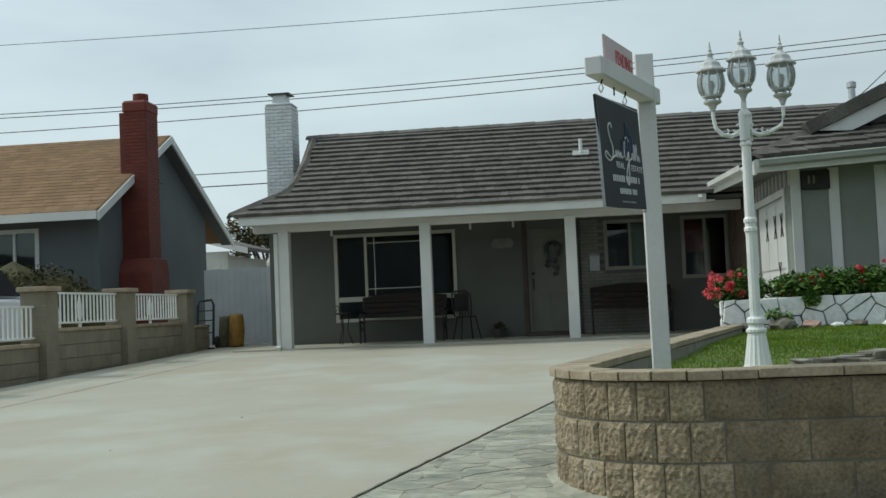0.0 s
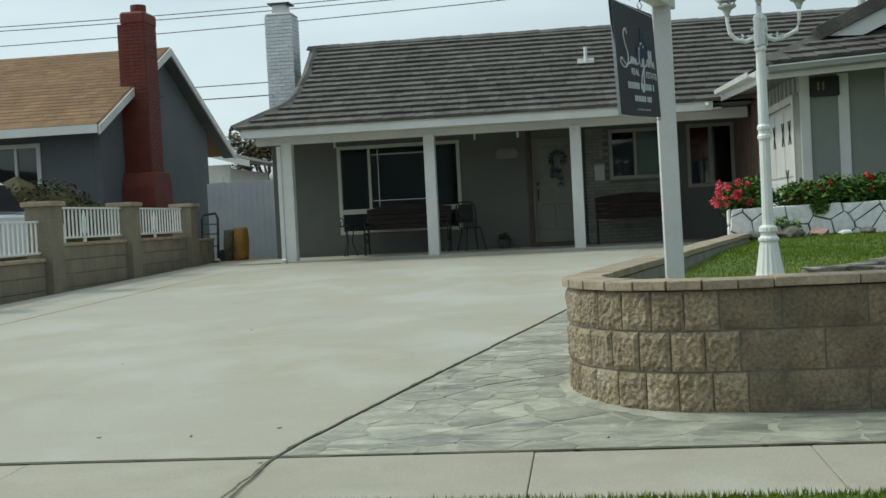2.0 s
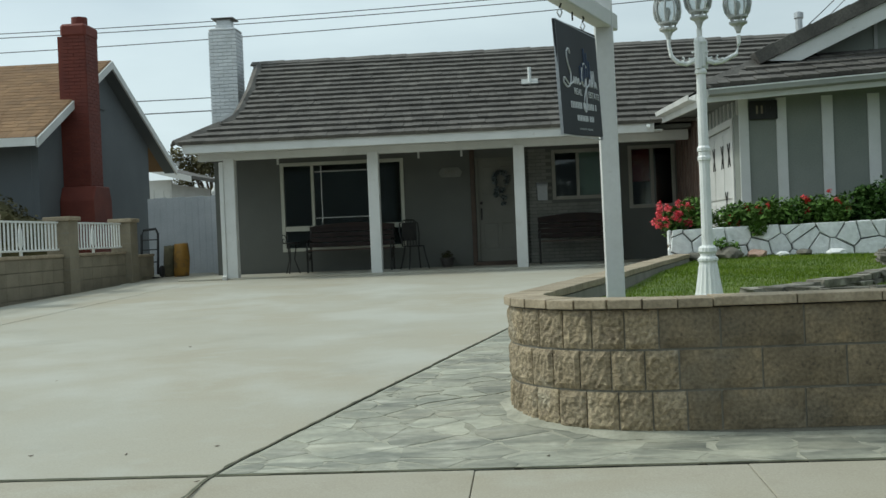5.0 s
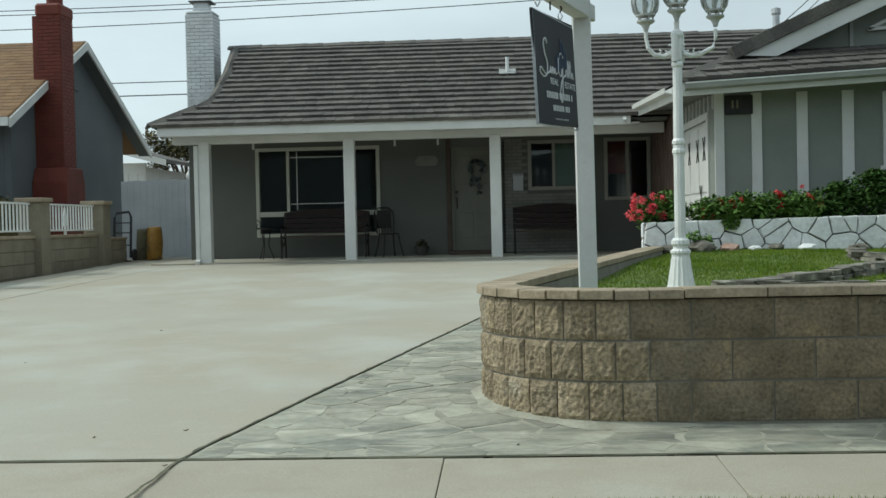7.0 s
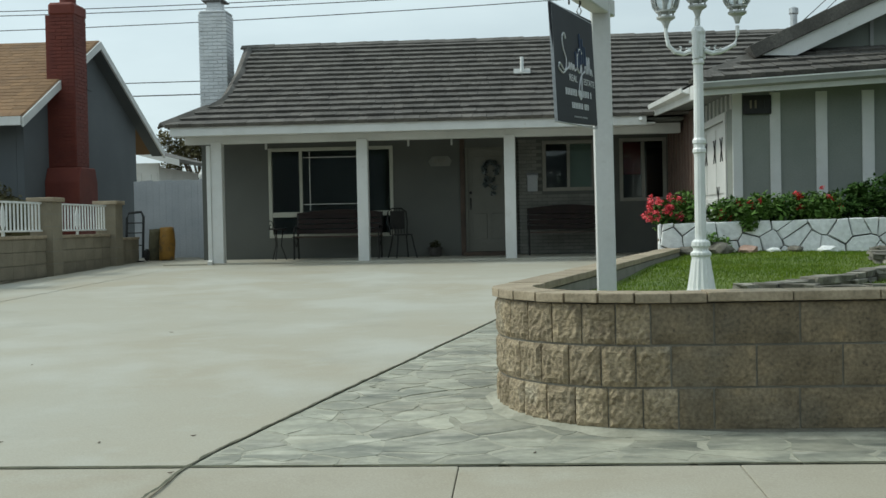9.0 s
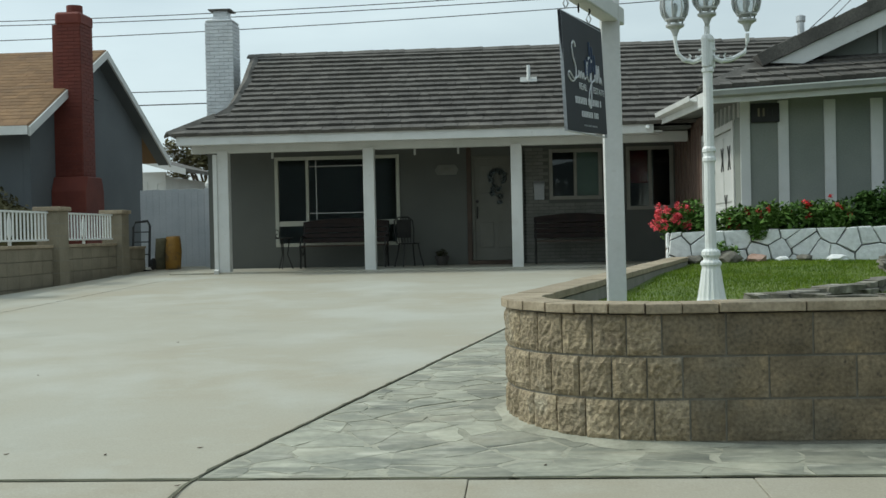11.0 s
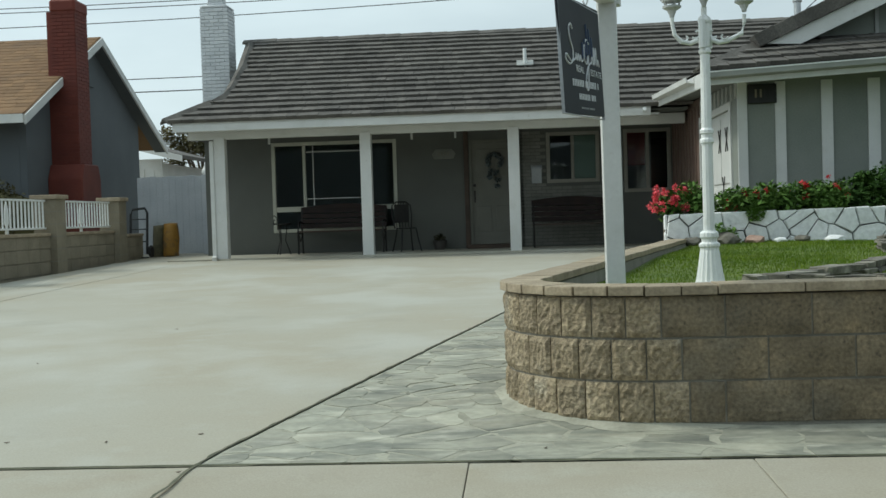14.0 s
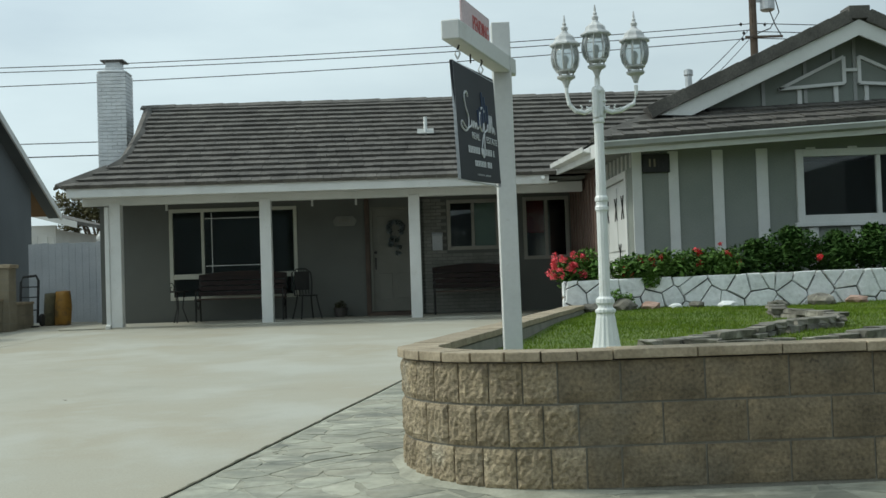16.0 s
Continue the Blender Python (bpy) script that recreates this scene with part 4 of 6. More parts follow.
for y, z in ((16.8, 2.05), (17.35, 2.05), (18.1, 2.05), (17.1, 1.35)):
    d = bmesh.new()
    for a, b in (((-0.09, -0.17), (0.09, 0.17)), ((-0.09, 0.17), (0.09, -0.17))):
        beam((WX + 0.008, y + a[0], z + a[1]), (WX + 0.008, y + b[0], z + b[1]), 0.012, 0.014, d)
    part("ornament", d, "iron", gd, "dark crossed strap ornament")
tr = bmesh.new()
box(WX - 0.025, WX + 0.0, GD[0] - 0.14, GD[0], 0.4, GD[3], 0.004, tr)
box(WX - 0.025, WX + 0.0, GD[1], GD[1] + 0.05, 0.4, GD[3], 0.004, tr)
box(WX - 0.025, WX + 0.0, GD[0] - 0.14, GD[1] + 0.05, GD[3], GD[3] + 0.1, 0.004, tr)
part("door_trim", tr, "white", gd)
for y in span(15.95, 18.9, 9):
    part("batten", box(WX - 0.02, WX, y - 0.02, y + 0.02, GD[3] + 0.1, 2.8), "white", house)
for a, b in ((WX - 0.03, WX + 0.1), (3.43, 3.57), (4.04, 4.19), (4.65, 4.81)):
    part("batten", box(a, b, FY - 0.03, FY, 0.5, 2.74, 0.006), "white", house, "white vertical batten board")
for a in (5.35, 5.93, 6.51, 7.09):
    part("batten", box(a, a + 0.13, FY - 0.03, FY, 0.5, W4[2] - 0.07, 0.006), "white", house)
for a in (5.35, 5.93, 6.51, 7.09, 7.9, 8.5, 9.1):
    part("batten", box(a, a + 0.13, FY - 0.03, FY, W4[3] if a < 7.5 else 0.5, 2.74, 0.006), "white", house)
window(house, *W4, FY, (6.35,), frame_w=0.1, proud=0.045, sill=True)
num = part("number_plaque", box(3.07, 3.45, FY - 0.05, FY - 0.02, 2.45, 2.71, 0.012), "iron", house, "dark house number plaque with plain bars")
for k in range(4):
    part("bar", box(3.16 + 0.065 * k, 3.185 + 0.065 * k, FY - 0.056, FY - 0.05, 2.53, 2.64), "iron" if k > 1 else "fblock", num)
pl = part("name_plaque", prism([(-1.68, 2.2), (-1.3, 2.2), (-1.25, 2.3), (-1.33, 2.4), (-1.65, 2.4), (-1.73, 2.3)], "y", WY - 0.03, WY - 0.005, bev=0.006), "greybrick", house, "pale shaped plaque on the porch wall")
for k in range(4):
    part("bar", box(-1.6 + 0.06 * k, -1.57 + 0.06 * k, WY - 0.036, WY - 0.03, 2.27, 2.34), "mortar", pl)
# wing roof
wroof = thing("roof", "", "")
wroof.parent = house
tagged(wroof, "hipped wing roof of brown-grey concrete shake tiles")
EZ = 2.86

GF = 16.3
bm = bmesh.new()
hz = EZ + PW * (GF - EY)
a = [bm.verts.new(v) for v in ((EX, EY, EZ), (RX1, EY, EZ + RISE * (RX1 - EX)), (RX1 - (GF - EY), GF, hz + RISE * 0.5 * (RX1 - EX)), (EX + (GF - EY), GF, hz))]
bm.faces.new(a)
pk = EZ + PW * (GX - EX)
for sx, x0, x1 in ((1, EX, GX), (-1, RX1, GX)):
    v = [bm.verts.new(q) for q in ((x0, EY, EZ), (x0 + sx * (GF - EY), GF, hz), (x1, GF, pk), (x1, 27, pk), (x0, 27, EZ + (0.49 if sx > 0 else 0)))]
    bm.faces.new(v)
    v = [bm.verts.new(q) for q in ((x0 + sx * (GF - EY) * 0.95, GF - 0.42, EZ + PW * (GF - EY) * 0.95), (x1, GF - 0.42, pk), (x1, GF, pk), (x0 + sx * (GF - EY) * 0.95, GF, EZ + PW * (GF - EY) * 0.95))]
    bm.faces.new(v)
part("deck", bm, "tile", wroof)
rows = []
for i in range(4):
    y = EY - 0.05 + 0.285 * i
    rows.append((EX + max(0, y - EY), 9.2, y, EZ + PW * (y - EY) + 0.006, math.atan(PW)))
tile_rows(wroof, rows, 110, RISE)
for k in range(5):
    y = EY + 0.1 + 0.24 * k
    piece("ridge_cap", bpy.data.objects["ridge_cap"].data, wroof, Matrix.Translation((EX + y - EY, y, EZ + PW * (y - EY) + 0.045)) @ Matrix.Rotation(radians(45), 4, "Z") @ Matrix.Rotation(-math.atan(PW / 1.414), 4, "Y") @ Matrix.Diagonal((0.95, 0.85, 1, 1)))
# gable: face, barge boards, verge tiles
gx0 = EX + (GF - EY)
part("gable_face", prism([(gx0, hz - 0.1), (RX1 - (GF - EY), hz - 0.1), (GX, pk - 0.12)], "y", GF, GF + 0.1), "panel", wroof, "grey gable face")
for sx in (1, -1):
    xa = GX - sx * (GX - gx0 + 0.1)
    za = EZ + PW * (gx0 - EX - 0.1)
    poly = [(xa, za - 0.03), (GX, pk - 0.03), (GX, pk - 0.25), (xa + sx * 0.45, za - 0.05)]
    part("barge_board", prism(poly, "y", GF - 0.4, GF - 0.36), "white", wroof, "white barge board")
    L = math.hypot(GX - xa, pk - za)
    nt = int(L / 0.27)
    for k in range(nt):
        f = k / nt
        x, z = xa + (GX - xa) * f, za + (pk - za) * f
        piece("verge_tile", bpy.data.meshes.get("verge_tile") or to_mesh("verge_tile", box(-0.15, 0.15, -0.09, 0.25, -0.07, 0.115, 0.012), "tile"), wroof, pose(x, GF - 0.36, z + 0.05, 0, -math.degrees(math.atan(PW)) * sx - 2 * sx, 0))
piece("verge_tile", bpy.data.meshes["verge_tile"], wroof, pose(GX, GF - 0.357, pk + 0.045))
for x in (GX - 1.27, GX - 0.66, GX - 0.24, GX + 0.06, GX + 0.66, GX + 1.27):
    top = pk - 0.16 - PW * abs(x - GX)
    part("batten", box(x - 0.025, x + 0.025, GF - 0.025, GF, hz, top), "gutter", wroof)
for sx in (-1, 1):
    orn = bmesh.new()
    p0, p1, p2 = (GX + sx * 1.05, hz + 0.29), (GX + sx * 0.11, hz + 0.35), (GX + sx * 0.11, hz + 0.73)
    for a, b in ((p0, p1), (p1, p2), (p2, p0)):
        beam((a[0], GF - 0.05, a[1]), (b[0], GF - 0.05, b[1]), 0.05, 0.045, orn)
    part("gable_ornament", orn, "white", wroof, "white triangular trim frame")
    part("gable_panel", prism([p0, p1, p2], "y", GF - 0.035, GF - 0.012), "panel", wroof)
    for x in (GX + sx * 0.22, GX + sx * 0.75):
        part("stub", box(x - 0.03, x + 0.03, GF - 0.03, GF, hz, hz + 0.32), "white", wroof)
part("gable_bar", box(GX - 0.11, GX + 0.11, GF - 0.06, GF - 0.02, hz + 0.52, hz + 0.565), "white", wroof)
# eave boards and gutters of the wing
side_tilt = Matrix.Translation((EX, EY, EZ)) @ Matrix.Rotation(math.atan(0.042), 4, "X") @ Matrix.Translation((-EX, -EY, -EZ))
eave_tilt = Matrix.Translation((EX, EY, EZ)) @ Matrix.Rotation(-math.atan(RISE), 4, "Y") @ Matrix.Translation((-EX, -EY, -EZ))
part("fascia", box(EX + 0.02, RX1, EY - 0.02, EY + 0.02, EZ - 0.2, EZ - 0.02, 0.005), "white", house, "white eave board").matrix_basis = eave_tilt
part("fascia", box(EX, EX + 0.035, EY - 0.02, 19.86, EZ - 0.22, EZ - 0.03, 0.005), "white", house).matrix_basis = side_tilt
part("soffit", box(EX + 0.03, RX1, EY + 0.02, FY, EZ - 0.14, EZ - 0.12), "white", house).matrix_basis = eave_tilt
part("soffit", box(EX + 0.035, WX, FY, 19.86, EZ - 0.14, EZ - 0.12), "stucco", house).matrix_basis = side_tilt
gp = [(0, 0), (0.11, 0.02), (0.12, 0.09), (0.105, 0.09), (0.095, 0.03), (0.012, 0.012), (0.012, 0.09), (0, 0.09)]
part("gutter", prism([(EY - 0.022 - a, EZ - 0.13 + b) for a, b in gp], "x", EX + 0.06, RX1), "gutter", house, "grey metal gutter with a highlight strip on its lip").matrix_basis = eave_tilt
part("gutter", prism([(EX - a, EZ - 0.13 + b) for a, b in gp], "y", EY + 0.6, 19.7), "white", house, "white metal gutter").matrix_basis = side_tilt
# white strip that paints the highlight along the gutter's lip
part("gutter_lip", box(EX + 0.06, RX1, EY - 0.15, EY - 0.14, EZ - 0.05, EZ - 0.034), "whitem", house, "thin white strip drawing the highlight on the gutter lip").matrix_basis = eave_tilt
lampb = part("floodlight", lathe([(0.02, 0), (0.05, 0.03), (0.06, 0.1), (0.05, 0.11)], sides=12), "whitem", house, "small white floodlight on the eave")
lampb.matrix_basis = pose(2.14, 19.76, 2.77, 70) @ Matrix.Scale(0.6, 4)

# ---------------------------------------------------------------- the neighbouring house
nb = thing("house", "blue-grey stucco house with a brown shingle roof and red chimney", "house")
NX, NY0, NY1 = -9.8, 22.2, 28.9
NRX = -9.52
NE0, NE1, NR = 21.5, 30.3, 25.75
NEZ, NRZ = 3.3, 5.44
NW = (-12.2, -11.1, 2.08, 3.06)
wall_with_holes("wall", "x", -22, NX - 0.154, 0.3, 3.3, NY0, NY0 + 0.15, [NW], "stucco_blue", nb)
gz = lambda y: NEZ + (NRZ - NEZ) * (1 - abs(y - NR) / (NR - NE0))
part("wall", prism([(NY0, 0.3), (NY1, 0.3), (NY1, gz(NY1) - 0.1), (NR, NRZ - 0.12), (NY0, gz(NY0) - 0.1)], "x", NX - 0.15, NX), "stucco_blue", nb, "blue-grey gable wall")
part("wall", box(-22, NX - 0.15, NY1, NY1 + 0.15, 0.3, 3.2), "stucco_blue", nb)
part("inner_wall", box(-22, NX - 0.15, 24.0, 24.1, 0.3, 3.2), "dark", nb)
window(nb, *NW, NY0, (-11.65,), frame_w=0.09, proud=0.03, sill=True)
nroof = part("roof", prism([(NE0, NEZ), (NR, NRZ), (NE1, NEZ - 0.1), (NE1, NEZ - 0.2), (NR, NRZ - 0.12), (NE0, NEZ - 0.12)], "x", -22, NRX), "shingle", nb, "weathered brown asphalt shingle roof")
stp = bmesh.new()
rnd = random.Random(8)
for i in range(24):
    y = NE0 - 0.02 + (NR - NE0) * i / 24
    x = NRX - 0.02
    while x > -16.5:
        w = rnd.uniform(0.22, 0.36)
        m = pose(x - w / 2, y, gz(max(y, NE0)) + 0.008, math.degrees(math.atan((NRZ - NEZ) / (NR - NE0))) - 2.2)
        own = bmesh.new()
        bmesh.ops.create_cube(own, size=1.0, matrix=m @ Matrix.Translation((0, 0.1, 0)) @ Matrix.Diagonal((w - 0.008, 0.2, 0.012, 1)))
        merge(stp, own)
        x -= w
tagged(part("shingles", stp, "shingle", nroof), kind="stuff")
for a, b in (((NE0, NEZ), (NR, NRZ)), ((NR, NRZ), (NE1, NEZ - 0.1))):
    part("barge_board", prism([(a[0], a[1] - 0.02), (b[0], b[1] - 0.02), (b[0], b[1] - 0.2), (a[0], a[1] - 0.2)], "x", NRX, NRX + 0.04), "white", nb, "white barge board")
part("soffit", prism([(NE0 + 0.1, NEZ - 0.16), (NR, NRZ - 0.18), (NE1 - 0.1, NEZ - 0.26), (NR, NRZ - 0.2)], "x", NX, NRX), "stucco_blue", nb)
part("fascia", box(-22, NRX, NE0 - 0.05, NE0 - 0.01, NEZ - 0.17, NEZ - 0.0), "white", nb, "white eave board")
part("vent_louvre", box(NX, NX + 0.03, 25.6, 25.9, 4.3, 4.8), "stucco_blue", nb)
nch = thing("chimney", "", "")
nch.parent = nb
tagged(nch, "dark red painted brick chimney")
part("base", prism([(23.15, 0.3), (24.2, 0.3), (24.2, 2.1), (24.08, 2.4), (23.3, 2.4), (23.15, 2.1)], "x", -9.8, -9.06, bev=0.02), "redbrick", nch)
part("shaft", box(-9.8, -9.2, 23.4, 24.08, 2.4, 5.6, 0.01), "redbrick", nch)
me = to_mesh("brick", box(-0.12, 0.12, -0.012, 0.03, -0.032, 0.032, 0.005), "redbrick")
for r in range(44):
    z = 2.46 + 0.076 * r
    if z > 5.62:
        break
    for axis, lo, hi in (("x", -9.7, -9.2), ("y", 23.4, 24.08)):
        e = lo + (0.125 if (r + (axis == "y")) % 2 else 0.25)
        cuts = [lo]
        while e < hi - 0.05:
            cuts.append(e)
            e += 0.25
        cuts.append(hi)
        for p, q in zip(cuts, cuts[1:]):
            m = pose((p + q) / 2, 23.4, z) if axis == "x" else pose(-9.2, (p + q) / 2, z, 0, 0, 90)
            piece("brick", me, nch, m @ Matrix.Diagonal(((q - p - 0.01) / 0.24, 1, 1, 1)))
part("crown", prism([(-9.73, 23.36), (-9.17, 23.36), (-9.17, 24.11), (-9.73, 24.11)], "z", 5.58, 5.86, bev=0.05), "redbrick", nch)
part("flue_tile", lathe([(0.17, 0), (0.17, 0.2), (0.13, 0.2), (0.13, 0.02)], -9.45, 23.78, 5.85, 12), "redbrick", nch)

# ---------------------------------------------------------------- block fence with white railings
fence = thing("block_fence", "low tan block fence with capped pillars between two driveways", "fence")
rnd = random.Random(31)
FX = FENCE_X - 0.12


def pillar(y, top):
    p = part("pillar", box(FX - 0.19, FX + 0.19, y - 0.19, y + 0.19, G(y) - 0.1, top - 0.07, 0.006), "fblock", fence, "square block pillar")
    part("pillar_cap", box(FX - 0.23, FX + 0.23, y - 0.23, y + 0.23, top - 0.07, top, 0.012), "cap", p, "flat concrete cap")
    for k in range(1, 6):
        z = top - 0.07 - 0.2 * k
        if z > G(y):
            part("joint", box(FX - 0.192, FX + 0.192, y - 0.192, y + 0.192, z - 0.004, z + 0.004), "mortar", p)


BL = to_mesh("block", box(-0.08, 0.08, -0.198, 0.198, -0.098, 0.098, 0.006), "fblock")
for y, top in ((12.4, 1.45), (15.2, 1.6), (18.05, 1.61), (20.9, 1.61)):
    pillar(y, top)
for a, b, top, rail in ((9.0, 12.2, 0.62, False), (12.6, 15.0, 0.8, True), (15.4, 17.85, 1.0, True), (18.25, 20.7, 1.0, True), (21.1, 22.3, 0.92, False)):
    z = top - 0.05
    part("coping", box(FX - 0.1, FX + 0.1, a, b, top - 0.05, top, 0.006), "cap", fence)
    part("mortar_core", box(FX - 0.06, FX + 0.06, a, b, G(a) - 0.1, top - 0.05), "mortar", fence)
    row = 0
    while z > G((a + b) / 2) - 0.02:
        n = round((b - a) / 0.4)
        w = (b - a) / n
        for k in range(n):
            piece("block", BL, fence, Matrix.Translation((FX, a + w * (k + 0.5), z - 0.1)) @ Matrix.Diagonal((1, w / 0.397, 1, 1)))
        z -= 0.204
        row += 1
    if rail:
        r = part("railing", box(FX - 0.02, FX + 0.02, a - 0.1, b + 0.1, top + 0.5, top + 0.53, 0.004), "whitem", fence, "white metal railing panel")
        part("bottom_rail", box(FX - 0.02, FX + 0.02, a - 0.1, b + 0.1, top + 0.06, top + 0.09, 0.004), "whitem", r)
        n = 19
        pm = to_mesh("picket", box(-0.011, 0.011, -0.011, 0.011, top + 0.09, top + 0.5), "whitem")
        for k in range(n):
            y = a + 0.06 + (b - a - 0.12) * k / (n - 1)
            if k != 8:
                piece("picket", pm, r, pose(FX, y, 0))
        y = a + 0.06 + (b - a - 0.12) * 8 / (n - 1)
        orn = prism([(y - 0.012, top + 0.09), (y + 0.012, top + 0.09), (y + 0.06, top + 0.16), (y + 0.05, top + 0.36), (y, top + 0.5), (y - 0.05, top + 0.36), (y - 0.06, top + 0.16)], "x", FX - 0.012, FX + 0.012, bev=0.004)
        part("scroll", orn, "whitem", r, "leaf-shaped cast ornament")
        part("foot", box(FX - 0.015, FX + 0.015, y - 0.03, y + 0.03, top - 0.002, top + 0.06), "whitem", r)
side_yard = sheet("side_yard", [-40, -20, FX - 0.09], span(5.0, 40, 10), lambda x, y: G(y) - 0.02, "walk")
tagged(side_yard, "concrete and soil side yard of the neighbouring house", "yard", kind="structure")
gap = sheet("side_path", [FX + 0.09, -6.1], span(20.2, 40, 8), lambda x, y: G(y) - 0.006, "drive")
tagged(gap, "concrete path beside the house", "path", kind="structure")

# white side gate of upright boards
gate = thing("side_gate", "pale painted board gate between the two houses", "gate")
x = -8.2
k = 0
while x < -6.75:
    part("board", box(x, x + 0.1385, 24.0, 24.025, 0.45, 2.1 + 0.008 * (k % 3), 0.004), "gate", gate)
    x += 0.14
    k += 1
part("rail", box(-8.2, -6.7, 24.025, 24.07, 0.8, 0.9), "gate", gate)
part("rail", box(-8.2, -6.7, 24.025, 24.07, 1.8, 1.9), "gate", gate)
for x in (-6.72, -6.25):
    p = part("gate_post", box(x - 0.07, x + 0.07, 23.97, 24.11, 0.4, 2.12, 0.006), "gate", gate)
    part("finial", lathe([(0.05, 0), (0.075, 0.04), (0.07, 0.1), (0.03, 0.16), (0.008, 0.22)], x, 24.04, 2.12, 12), "whitem", p, "white pointed post finial")
for k in range(3):
    part("board", box(-6.64 + 0.11 * k, -6.535 + 0.11 * k, 24.0, 24.025, 0.45, 1.98), "gate", gate)

# hand truck and yellow sacks by the gate
ht = thing("hand_truck", "black steel hand truck leaning by the fence end", "hand truck")
part("frame", tube([(-7.82, 22.35, 0.5), (-7.84, 22.5, 1.3), (-7.8, 22.52, 1.4), (-7.55, 22.52, 1.42), (-7.5, 22.5, 1.32), (-7.48, 22.35, 0.5)], 0.026), "iron", ht)
for z in (0.75, 1.0, 1.2):
    part("crossbar", tube([(-7.82, 22.35 + (z - 0.5) * 0.18, z), (-7.49, 22.35 + (z - 0.5) * 0.18, z)], 0.012), "iron", ht)
part("toe_plate", box(-7.85, -7.45, 22.15, 22.36, G(22.2), G(22.2) + 0.02), "iron", ht)
for x in (-7.9, -7.42):
    w = part("wheel", lathe([(0.04, -0.03), (0.115, -0.025), (0.125, 0), (0.115, 0.025), (0.04, 0.03)], sides=16), "rubber", ht)
    w.matrix_basis = pose(x, 22.42, G(22.4) + 0.125, 0, 90)
for x, y, s, cloth, lab in ((-7.4, 22.95, 0.93, "olive", "slumped olive sack with shade in its colour, standing by the side gate"), (-7.14, 22.85, 0.98, "yellow", "slumped dirty yellow sack standing by the side gate")):
    bm = lathe([(0.15, 0.0), (0.17, 0.05), (0.165, 0.35), (0.16, 0.6), (0.14, 0.68), (0.03, 0.69)], 0, 0, 0, 12)
    for v in bm.verts:
        v.co += Vector((noise.noise(v.co * 6) * 0.05, noise.noise(v.co * 6 + Vector((9, 0, 0))) * 0.05, noise.noise(v.co * 5) * 0.03))
    sack = tagged(part("sack", bm, cloth, None, smooth=True), lab, "sack", group="sacks by the gate")
    sack.matrix_basis = pose(x, y, G(y)) @ Matrix.Scale(s, 4)
    for dy in (-0.06, 0.06):
        part("handle", tube([(-0.06, dy, 0.66), (-0.045, dy, 0.74), (0.045, dy, 0.74), (0.06, dy, 0.66)], 0.008, sides=5), "gate", sack, "pale rope handle")


# ---------------------------------------------------------------- plants
def foliage(centres, n, size, seed, flat=0.6):
    """Many small folded leaves filling a set of balls (x, y, z, r)."""
    r = random.Random(seed)
    v, f = [], []
    for i in range(n):
        cx, cy, cz, cr = centres[r.randrange(len(centres))]
        d = Vector((r.gauss(0, 1), r.gauss(0, 1), r.gauss(0, 1) * 0.9)).normalized() * cr * (r.random() ** 0.35) * (1 + 0.25 * noise.noise(Vector((cx + i % 7, cy, i * 0.13))))
        p = Vector((cx, cy, cz)) + d
        a = Vector((r.uniform(-1, 1), r.uniform(-1, 1), r.uniform(-flat, flat))).normalized() * size * r.uniform(0.6, 1.3)
        b = a.cross(Vector((r.uniform(-0.5, 0.5), r.uniform(-0.5, 0.5), 1))).normalized() * a.length * 0.55
        c = Vector((0, 0, -0.25 * a.length))
        k = len(v)
        v += [tuple(p - a), tuple(p - b + c), tuple(p + a), tuple(p + b + c)]
        f += [(k, k + 1, k + 2), (k, k + 2, k + 3)]
    return v, f


def leaf_part(name, centres, n, size, mat, parent, seed, label=""):
    v, f = foliage(centres, n, size, seed)
    me = bpy.data.meshes.new(name)
    me.from_pydata(v, [], f)
    me.materials.append(M[mat])
    ob = new(name, me)
    ob.parent = parent
    if label:
        tagged(ob, label)
    return ob


def bush(label, category, centres, n, size, mat, seed, flowers=(), petal="petal", group="", base=0.9):
    b = thing(category.replace(" ", "_"), label, category, group)
    leaf_part("leaves", centres, n, size, mat, b, seed)
    st = bmesh.new()
    for cx, cy, cz, cr in centres:
        tube([(cx * 0.7 + centres[0][0] * 0.3, cy, base), (cx, cy, cz)], 0.008, st, 5)
    part("stems", st, "bark", b)
    r = random.Random(seed + 1)
    for x, y, z, s in flowers:
        pts = [(x + r.uniform(-1, 1) * s * 0.5, y + r.uniform(-1, 1) * s * 0.5, z + r.uniform(-1, 1) * s * 0.7, s * 0.75) for _ in range(3)]
        leaf_part("flower", pts, 70, s * 0.36, petal, b, r.randrange(9999))
    return b


# stone planter in front of the wing
PY = 14.3
planter = thing("planter", "white painted flagstone planter with dark mortar joints", "planter", kind="structure")
part("core", prism([(1.76, PY + 0.03), (9.0, PY + 0.03), (9.0, PY + 0.25), (2.0, PY + 0.25), (2.15, 15.7), (1.95, 15.7)], "z", 0.5, 0.985), "pgrout", planter, "dark mortar body")
part("bed", box(1.9, 9.0, PY + 0.2, 15.7, 0.55, 0.93), "soil", planter, "dark soil bed")
rnd = random.Random(17)
seeds = []
tries = 0
while len(seeds) < 54 and tries < 8000:
    tries += 1
    x, z = rnd.uniform(1.75, 7.5), rnd.uniform(0.5, 1.04)
    if all(math.hypot((x - a) * 0.85, z - b) > 0.19 * (0.45 + 0.9 * rnd.random()) for a, b in seeds):
        seeds.append((x, z))
stones = cells([(1.74, 0.55), (7.55, 0.55), (7.55, 1.06), (1.8, 1.0)], seeds, 0.014)
